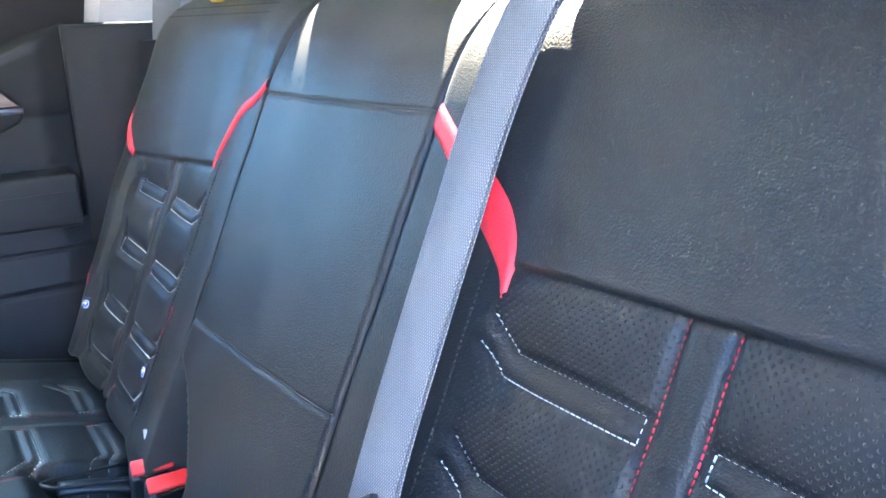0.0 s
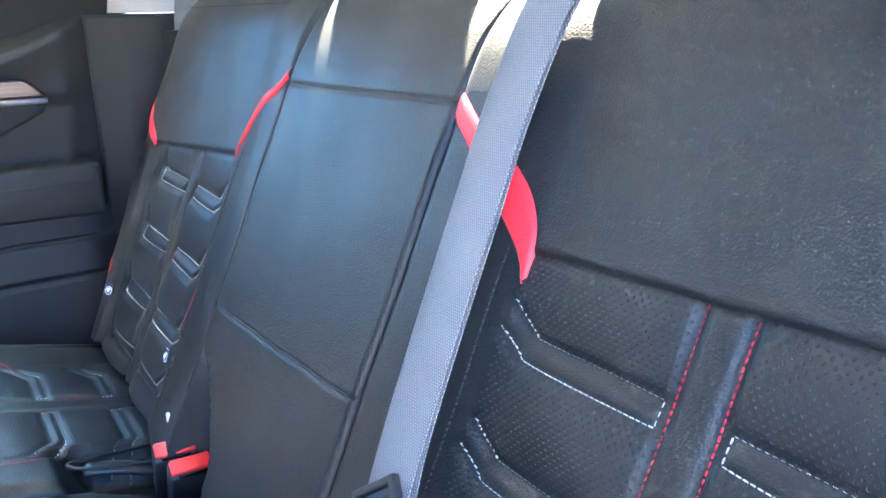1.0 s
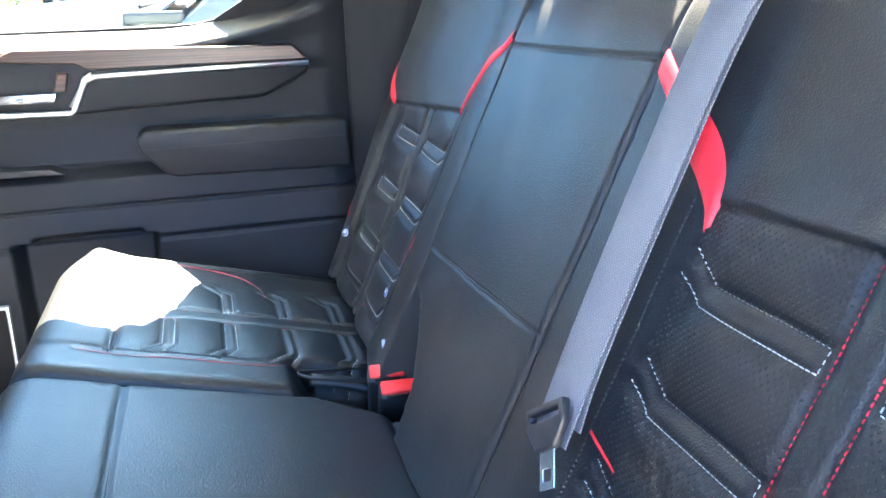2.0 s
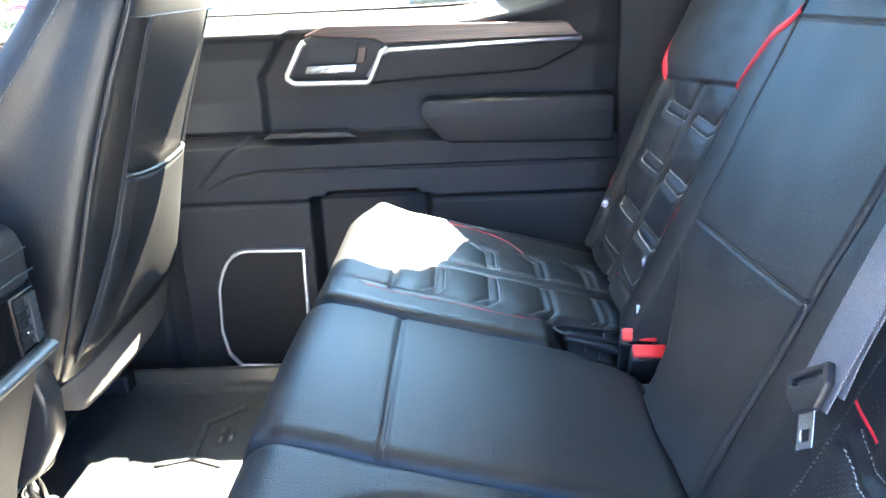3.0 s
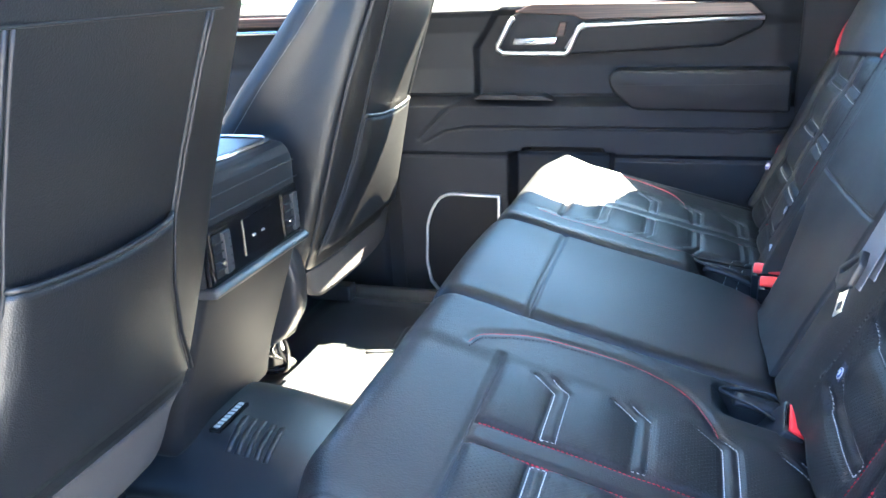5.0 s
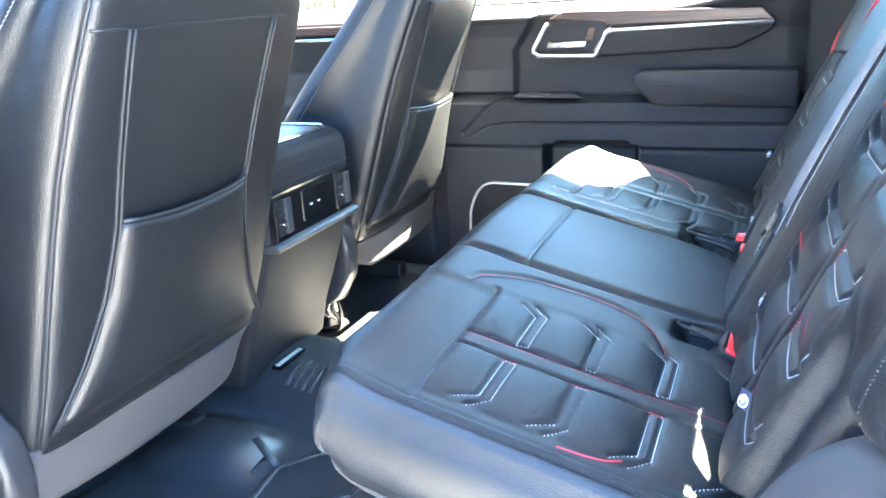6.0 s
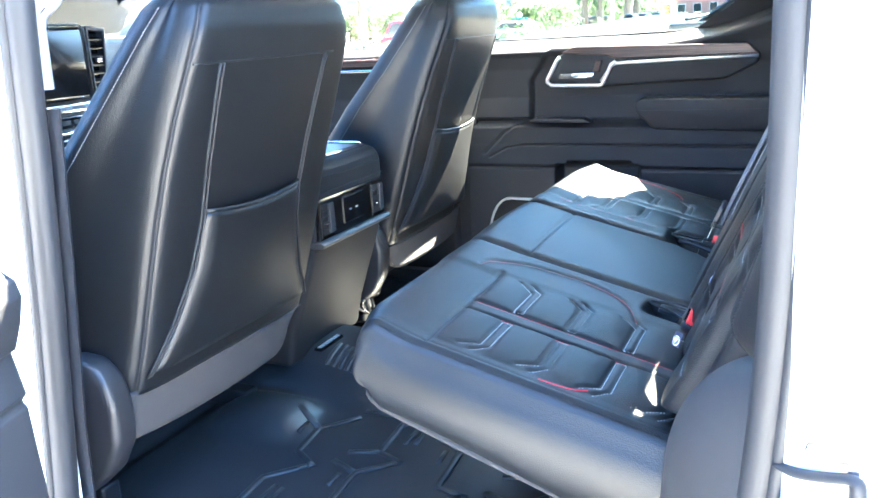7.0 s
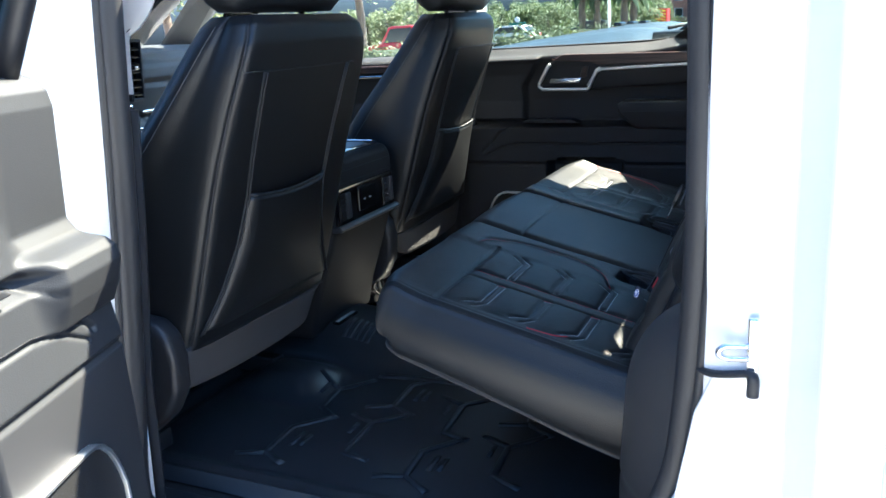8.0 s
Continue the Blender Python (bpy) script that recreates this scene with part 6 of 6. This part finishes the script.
def palm(base, height):
    t = thing("palm_tree", base, "palm tree with a thick trunk and drooping fronds", "palm tree", "palms of the car park")
    bx, by, bz = base
    pts = [(bx, by, bz + height * k / 8) for k in range(9)]
    part("trunk", tube(pts, [0.24 + 0.06 * (k % 2) for k in range(9)], 10), BARK, t, "ringed grey trunk", smooth=True)
    top = Vector((bx, by, bz + height))
    for k in range(22):
        a, e = k * 2.4, 0.9 - 1.9 * (k / 22)
        r = 1.7
        spine = [top + Vector((math.cos(a) * r * s, math.sin(a) * r * s, r * (e * s - 0.75 * s * s))) for s in (0, 0.25, 0.5, 0.75, 1.0)]
        verts, faces = [], []
        side = Vector((-math.sin(a), math.cos(a), 0))
        for i, p in enumerate(spine):
            wdt = (0.05, 0.28, 0.34, 0.26, 0.03)[i]
            verts += [p + side * wdt - Vector((0, 0, wdt * 0.5)), p, p - side * wdt - Vector((0, 0, wdt * 0.5))]
        for i in range(4):
            for j in range(2):
                q = 3 * i + j
                faces.append((q, q + 1, q + 4, q + 3))
        raw("frond", verts, faces, LEAF, t, smooth=False)
    return t


def hedge(az0, az1, d, top, depth, label):
    a, b = out(az0, d), out(az1, d)
    h = thing("hedge", (a + b) / 2, label, "hedge", "hedges", kind="stuff")
    n = max(4, int((b - a).length / 0.5))
    centres = []
    for i in range(n + 1):
        p = a.lerp(b, i / n)
        tt = top - 0.18 * rnd.random()
        for q in range(3):
            centres.append(((p.x + rnd.uniform(0, depth), p.y + rnd.uniform(-0.2, 0.2), GROUND + (tt - GROUND) * (0.3 + 0.3 * q)), 0.38))
    rings = []
    for i in range(n + 1):
        p = a.lerp(b, i / n)
        w, hh = depth * rnd.uniform(0.42, 0.5), (top - GROUND) * rnd.uniform(0.84, 0.93)
        rings.append([(p.x + depth / 2 + w * math.cos(q) * (1.0 if math.sin(q) < 0.3 else 0.8), p.y, GROUND + hh * 0.5 + hh * 0.5 * math.sin(q)) for q in [2 * math.pi * k / 10 for k in range(10)]])
    part("inner_growth", loft(rings), HEDGE_CORE, h, "dense inside, shade put into its dark green", smooth=True)
    v, f = leaf_cloud(centres, min(16000, 420 * len(centres) // 3), 0.055)
    raw("foliage", v, f, LEAF_HEDGE, h, "clipped leaves", smooth=False)
    return h


def car(at, heading, colour, label, kind_of="car", height=1.5, length=4.5):
    c = thing("parked_" + kind_of, at, label, kind_of, "parked vehicles")
    m = Matrix.Translation(at) @ Matrix.Rotation(radians(heading), 4, "Z")
    paint = grained("car_paint_" + label.split()[0], colour, 0.25, 30, 0.0, vary=0.05)
    L, H = length / 2, height

    def put(name, bm, mat, parent=c, lab="", smooth=False):
        bmesh.ops.transform(bm, matrix=m, verts=bm.verts)
        return part(name, bm, mat, parent, lab, smooth, 40 if smooth else None)

    put("body", prism([(-L, 0.35), (-L, 0.85), (-L * 0.92, 0.98), (L * 0.45, 0.98), (L * 0.92, 0.82), (L, 0.65), (L, 0.35)], "y", -0.88, 0.88, 0.06, 2), paint, c, "painted body", True)
    cabin = put("cabin", prism([(-L * 0.88, 0.96), (-L * 0.68, H - 0.05), (-L * 0.55, H), (L * 0.05, H), (L * 0.18, H - 0.06), (L * 0.5, 0.96)], "y", -0.74, 0.74, 0.05, 2), paint, c, "roof and pillars", True)
    for s in (-1, 1):
        put("side_window", prism([(-L * 0.76, 1.0), (-L * 0.62, H - 0.12), (L * 0.1, H - 0.12), (L * 0.36, 1.0)], "y", s * 0.738 - 0.006, s * 0.738 + 0.012), DARK_GLASS, cabin, "dark side glass")
        for wx in (-L * 0.62, L * 0.64):
            bm = bmesh.new()
            bmesh.ops.create_cone(bm, cap_ends=True, segments=20, radius1=0.34, radius2=0.34, depth=0.22, matrix=Matrix.Translation((wx, s * 0.8, 0.34)) @ Matrix.Rotation(math.pi / 2, 4, "X"))
            wheel = put("wheel", bm, RUBBER, c, "black tyre")
            bm = bmesh.new()
            bmesh.ops.create_cone(bm, cap_ends=True, segments=16, radius1=0.21, radius2=0.19, depth=0.03, matrix=Matrix.Translation((wx, s * 0.915, 0.34)) @ Matrix.Rotation(-s * math.pi / 2, 4, "X"))
            put("rim", bm, SATIN, wheel, "metal rim")
    put("rear_window", prism([(-L * 0.87, 1.0), (-L * 0.7, H - 0.1), (-L * 0.68, H - 0.1), (-L * 0.85, 1.0)], "y", -0.6, 0.6), DARK_GLASS, cabin, "dark rear glass")
    for s in (-1, 1):
        put("tail_light", rbox((-L - 0.01, s * 0.7 - 0.14, 0.72), (-L + 0.04, s * 0.7 + 0.14, 0.88), 0.01), RED_PLASTIC, c, "red tail light")
    return c


# a silver pickup parked alongside
SILVER = grained("grey_blue_paint", (0.05, 0.06, 0.072), 0.4, 40, 0.0, vary=0.05, spec=0.35)
pick = thing("parked_pickup", (2.5, 1.0, GROUND), "grey-blue pickup with a vented bonnet parked alongside", "pickup truck", "parked vehicles")


def bonnet_place(U, V):
    z = np.interp(V, [0.5, 0.6, 0.7, 0.9, 1.12, 1.4, 1.7, 1.85], [0.785, 0.805, 0.806, 0.787, 0.765, 0.735, 0.67, 0.56])
    s = np.abs(U - 2.45)
    return U, V, z - 0.05 * ramp(s, 0.55, 0.85) - 0.015 * ramp(s, 0.28, 0.34) - 0.03 * roll(0.85 - s, 0.1) / 0.1


bonnet = sheet("bonnet", np.linspace(1.6, 3.3, 50), np.linspace(0.5, 1.85, 50), bonnet_place, (0, 0, -0.04), [SILVER], pick, "grey-blue bonnet with a raised middle")
for k in range(3):
    part("bonnet_vent", rbox((2.2 + 0.01 * k, 0.64 + 0.06 * k, 0.80), (2.32 + 0.01 * k, 0.675 + 0.06 * k, 0.818), 0.008, 3), GLOSS, bonnet, "dark vent")
part("front_wing", rbox((1.6, 0.3, -0.1), (1.66, 1.85, 0.70), 0.03, 3), SILVER, pick, "grey-blue front wing", smooth=True, angle=40)
part("far_wing", rbox((3.24, 0.3, -0.1), (3.3, 1.85, 0.70), 0.03, 3), SILVER, pick, smooth=True, angle=40)
part("grille", rbox((1.65, 1.8, -0.05), (3.25, 1.88, 0.6), 0.03, 3), GLOSS, pick, "dark grille", smooth=True, angle=40)
part("cowl", rbox((1.68, 0.36, 0.74), (3.22, 0.52, 0.775), 0.01), PLASTIC, pick, "black cowl under the windscreen")
part("wiper", tube([(1.85, 0.48, 0.785), (2.3, 0.42, 0.80), (2.75, 0.44, 0.80)], 0.008, 6), RUBBER, pick, "black wiper arm", smooth=True)
part("windscreen", loft([[(1.7, 0.42, 0.77), (3.2, 0.42, 0.77), (3.2, 0.43, 0.77), (1.7, 0.43, 0.77)], [(1.88, -0.35, 1.3), (3.02, -0.35, 1.3), (3.02, -0.34, 1.3), (1.88, -0.34, 1.3)]]), DARK_GLASS, pick, "sloping windscreen")
part("cab", prism([(0.40, -0.1), (0.40, 0.72), (0.36, 0.76), (-0.36, 1.29), (-0.6, 1.33), (-1.9, 1.3), (-2.2, 0.75), (-2.2, -0.1)], "x", 1.66, 3.24, 0.03, 2), SILVER, pick, "grey-blue cab", smooth=True, angle=40)
for wy in (1.3, -2.6):
    for wx in (1.72, 3.18):
        bm = bmesh.new()
        bmesh.ops.create_cone(bm, cap_ends=True, segments=24, radius1=0.38, radius2=0.38, depth=0.26, matrix=Matrix.Translation((wx, wy, GROUND + 0.38)) @ Matrix.Rotation(math.pi / 2, 4, "Y"))
        part("wheel", bm, RUBBER, pick, "black tyre")
part("load_bed", rbox((1.64, -4.0, -0.1), (3.26, -2.25, 0.62), 0.04, 3), SILVER, pick, "grey-blue load bed", smooth=True, angle=40)

car(out(27.2, 46), 70, (0.35, 0.02, 0.02), "red estate car parked beyond a hedge", "car", 1.85, 4.6)
car(out(14.6, 74), 100, (0.03, 0.03, 0.035), "black saloon parked behind a hedge", "car", 1.5, 4.6)
car(out(20.0, 60), 80, (0.6, 0.6, 0.6), "pale saloon parked behind a hedge", "car", 1.5, 4.6)
hedge(21.2, 17.2, 19, 0.74, 1.2, "rounded green hedge at the lot's edge")
hedge(17.8, 7.0, 34, 0.7, 1.2, "long clipped green hedge")
hedge(31.5, 24.5, 20, 0.6, 1.0, "low green hedge under a tree")
for az in (14.9, 13.9, 12.1, 11.5):
    palm(out(az, 62 + 5 * (az % 1)), 4.6)
tree(out(30.2, 24), 6.5, 0.16, 3.0, "leafy tree with a pale trunk", 4200, 0.075, LEAF_HAZED, 0.5)
tree(out(43.0, 22), 6.0, 0.16, 3.0, "leafy tree beyond the windscreen", 5500, 0.075, LEAF_HAZED, 0.25)
tree(out(50.0, 30), 7.0, 0.2, 3.4, "leafy tree beyond the windscreen", 5000, 0.085, LEAF, 0.25)
tree(out(26.0, 62), 5.0, 0.2, 3.0, "broad leafy tree behind parked cars", 3500, 0.1, LEAF_HAZED, 0.35)
for az, d, h in ((20.6, 95, 4.2), (19.4, 100, 4.6), (18.3, 96, 4.9), (17.2, 102, 5.2), (16.2, 98, 4.7), (15.4, 104, 5.5), (21.8, 105, 5.0), (13.0, 108, 5.2), (12.3, 112, 5.8), (23.0, 90, 6.0), (10.8, 115, 4.2)):
    tree(out(az, d), h * 0.66, 0.2, 2.6, "distant leafy tree in a row", 3000, 0.16, LEAF_HAZED, 0.08)
for az, d, h in ((22.4, 120, 5.6), (21.2, 126, 6.4), (20.0, 122, 5.9), (18.8, 128, 6.6), (17.7, 121, 6.1), (16.7, 127, 6.9), (15.8, 124, 6.0), (14.4, 130, 6.8), (13.5, 126, 6.2), (11.6, 128, 6.0), (9.9, 140, 6.4), (24.2, 118, 6.8), (25.4, 112, 7.0), (26.8, 116, 6.6), (28.2, 112, 6.9), (29.6, 118, 6.4), (31.0, 114, 7.0), (32.6, 117, 6.6), (34.4, 112, 6.8), (36.4, 116, 6.5)):
    tree(out(az, d), h * 0.68, 0.22, 3.2, "distant tree behind the car park, haze put into its leaf colour", 2600, 0.2, LEAF_HAZED, 0.06)
lamp = thing("street_lamp", out(13.1, 58), "tall pale street lamp pole", "street lamp")
part("pole", tube([out(13.1, 58), out(13.1, 58, 7.0)], 0.11, 10), SATIN, lamp, "pale metal pole", smooth=True)
part("head", rbox(out(13.1, 58, 7.0) - Vector((0.3, 0.6, 0.0)), out(13.1, 58, 7.15) + Vector((0.3, 0.6, 0.0)), 0.03), SATIN, lamp)
sign = thing("sign", out(19.3, 88), "round pale sign on a green stone base", "sign")
bm = bmesh.new()
bmesh.ops.create_cone(bm, cap_ends=True, segments=28, radius1=0.28, radius2=0.28, depth=0.12, matrix=Matrix.Translation(out(19.3, 88, 1.48)) @ Matrix.Rotation(math.pi / 2, 4, "Y"))
part("disc", bm, LABEL_WHITE, sign, "round pale disc")
part("base", rbox(out(19.3, 88) - Vector((0.1, 0.9, 0)), out(19.3, 88, 1.18) + Vector((0.1, 0.9, 0)), 0.04), grained("green_sign_paint", (0.02, 0.1, 0.08), 0.5, 20, 0.0), sign, "dark green base")

# fire engine seen from behind, with a chevron panel
RED_PAINT = grained("red_engine_paint", (0.5, 0.02, 0.02), 0.3, 20, 0.0, vary=0.05)
YEL_PAINT = grained("yellow_reflective_paint", (0.8, 0.62, 0.02), 0.4, 20, 0.0, vary=0.05)
engine = thing("fire_engine", out(10.3, 128), "red fire engine with yellow chevrons on its rear", "fire engine", "parked vehicles")
c0 = out(9.9, 128)
part("body", rbox(c0 + Vector((0.1, -1.25, 0.5)), c0 + Vector((3.0, 3.2, 2.55)), 0.08, 2), RED_PAINT, engine, "red painted body")
plate = part("chevron_panel", rbox(c0 + Vector((0.02, -1.15, 0.6)), c0 + Vector((0.1, 1.15, 2.6)), 0.02), RED_PAINT, engine, "red panel with yellow stripes")
for s in (-1, 1):
    for k in range(5):
        q = c0 + Vector((0, 0, 0.55 + 0.42 * k))
        part("stripe", prism([(q.y + s * 0.02, q.z + 0.12), (q.y + s * 1.1, q.z - 0.25 + 0.1), (q.y + s * 1.1, q.z + 0.05), (q.y + s * 0.02, q.z + 0.32)], "x", q.x - 0.005, q.x + 0.02), YEL_PAINT, plate)
for dy in (-0.9, 0.9):
    bm = bmesh.new()
    bmesh.ops.create_cone(bm, cap_ends=True, segments=18, radius1=0.5, radius2=0.5, depth=0.4, matrix=Matrix.Translation(c0 + Vector((0.9, dy, 0.5))) @ Matrix.Rotation(math.pi / 2, 4, "X"))
    part("wheel", bm, RUBBER, engine, "black tyre")

block = thing("building", out(8.5, 170), "distant brick building with rows of dark windows", "building")
b0 = out(8.5, 170)
part("wall", rbox(b0 + Vector((0, -14, 0)), b0 + Vector((14, 9, 16)), 0.05), BRICK, block, "red-brown brick wall")
part("roof", rbox(b0 + Vector((-0.3, -14.4, 16.01)), b0 + Vector((14.3, 9.4, 16.5)), 0.05), GREY_TRIM, block, "flat roof edge")
for row in range(5):
    for k in range(7):
        y, z = -12.5 + 3.0 * k, 1.2 + 3.0 * row
        wn_ = part("window", rbox(b0 + Vector((-0.12, y, z)), b0 + Vector((0.05, y + 1.6, z + 1.7)), 0.03), GREY_TRIM, block, "pale window frame")
        part("pane", rbox(b0 + Vector((-0.16, y + 0.12, z + 0.12)), b0 + Vector((-0.1, y + 1.48, z + 1.58)), 0), DARK_GLASS, wn_, "dark glass")
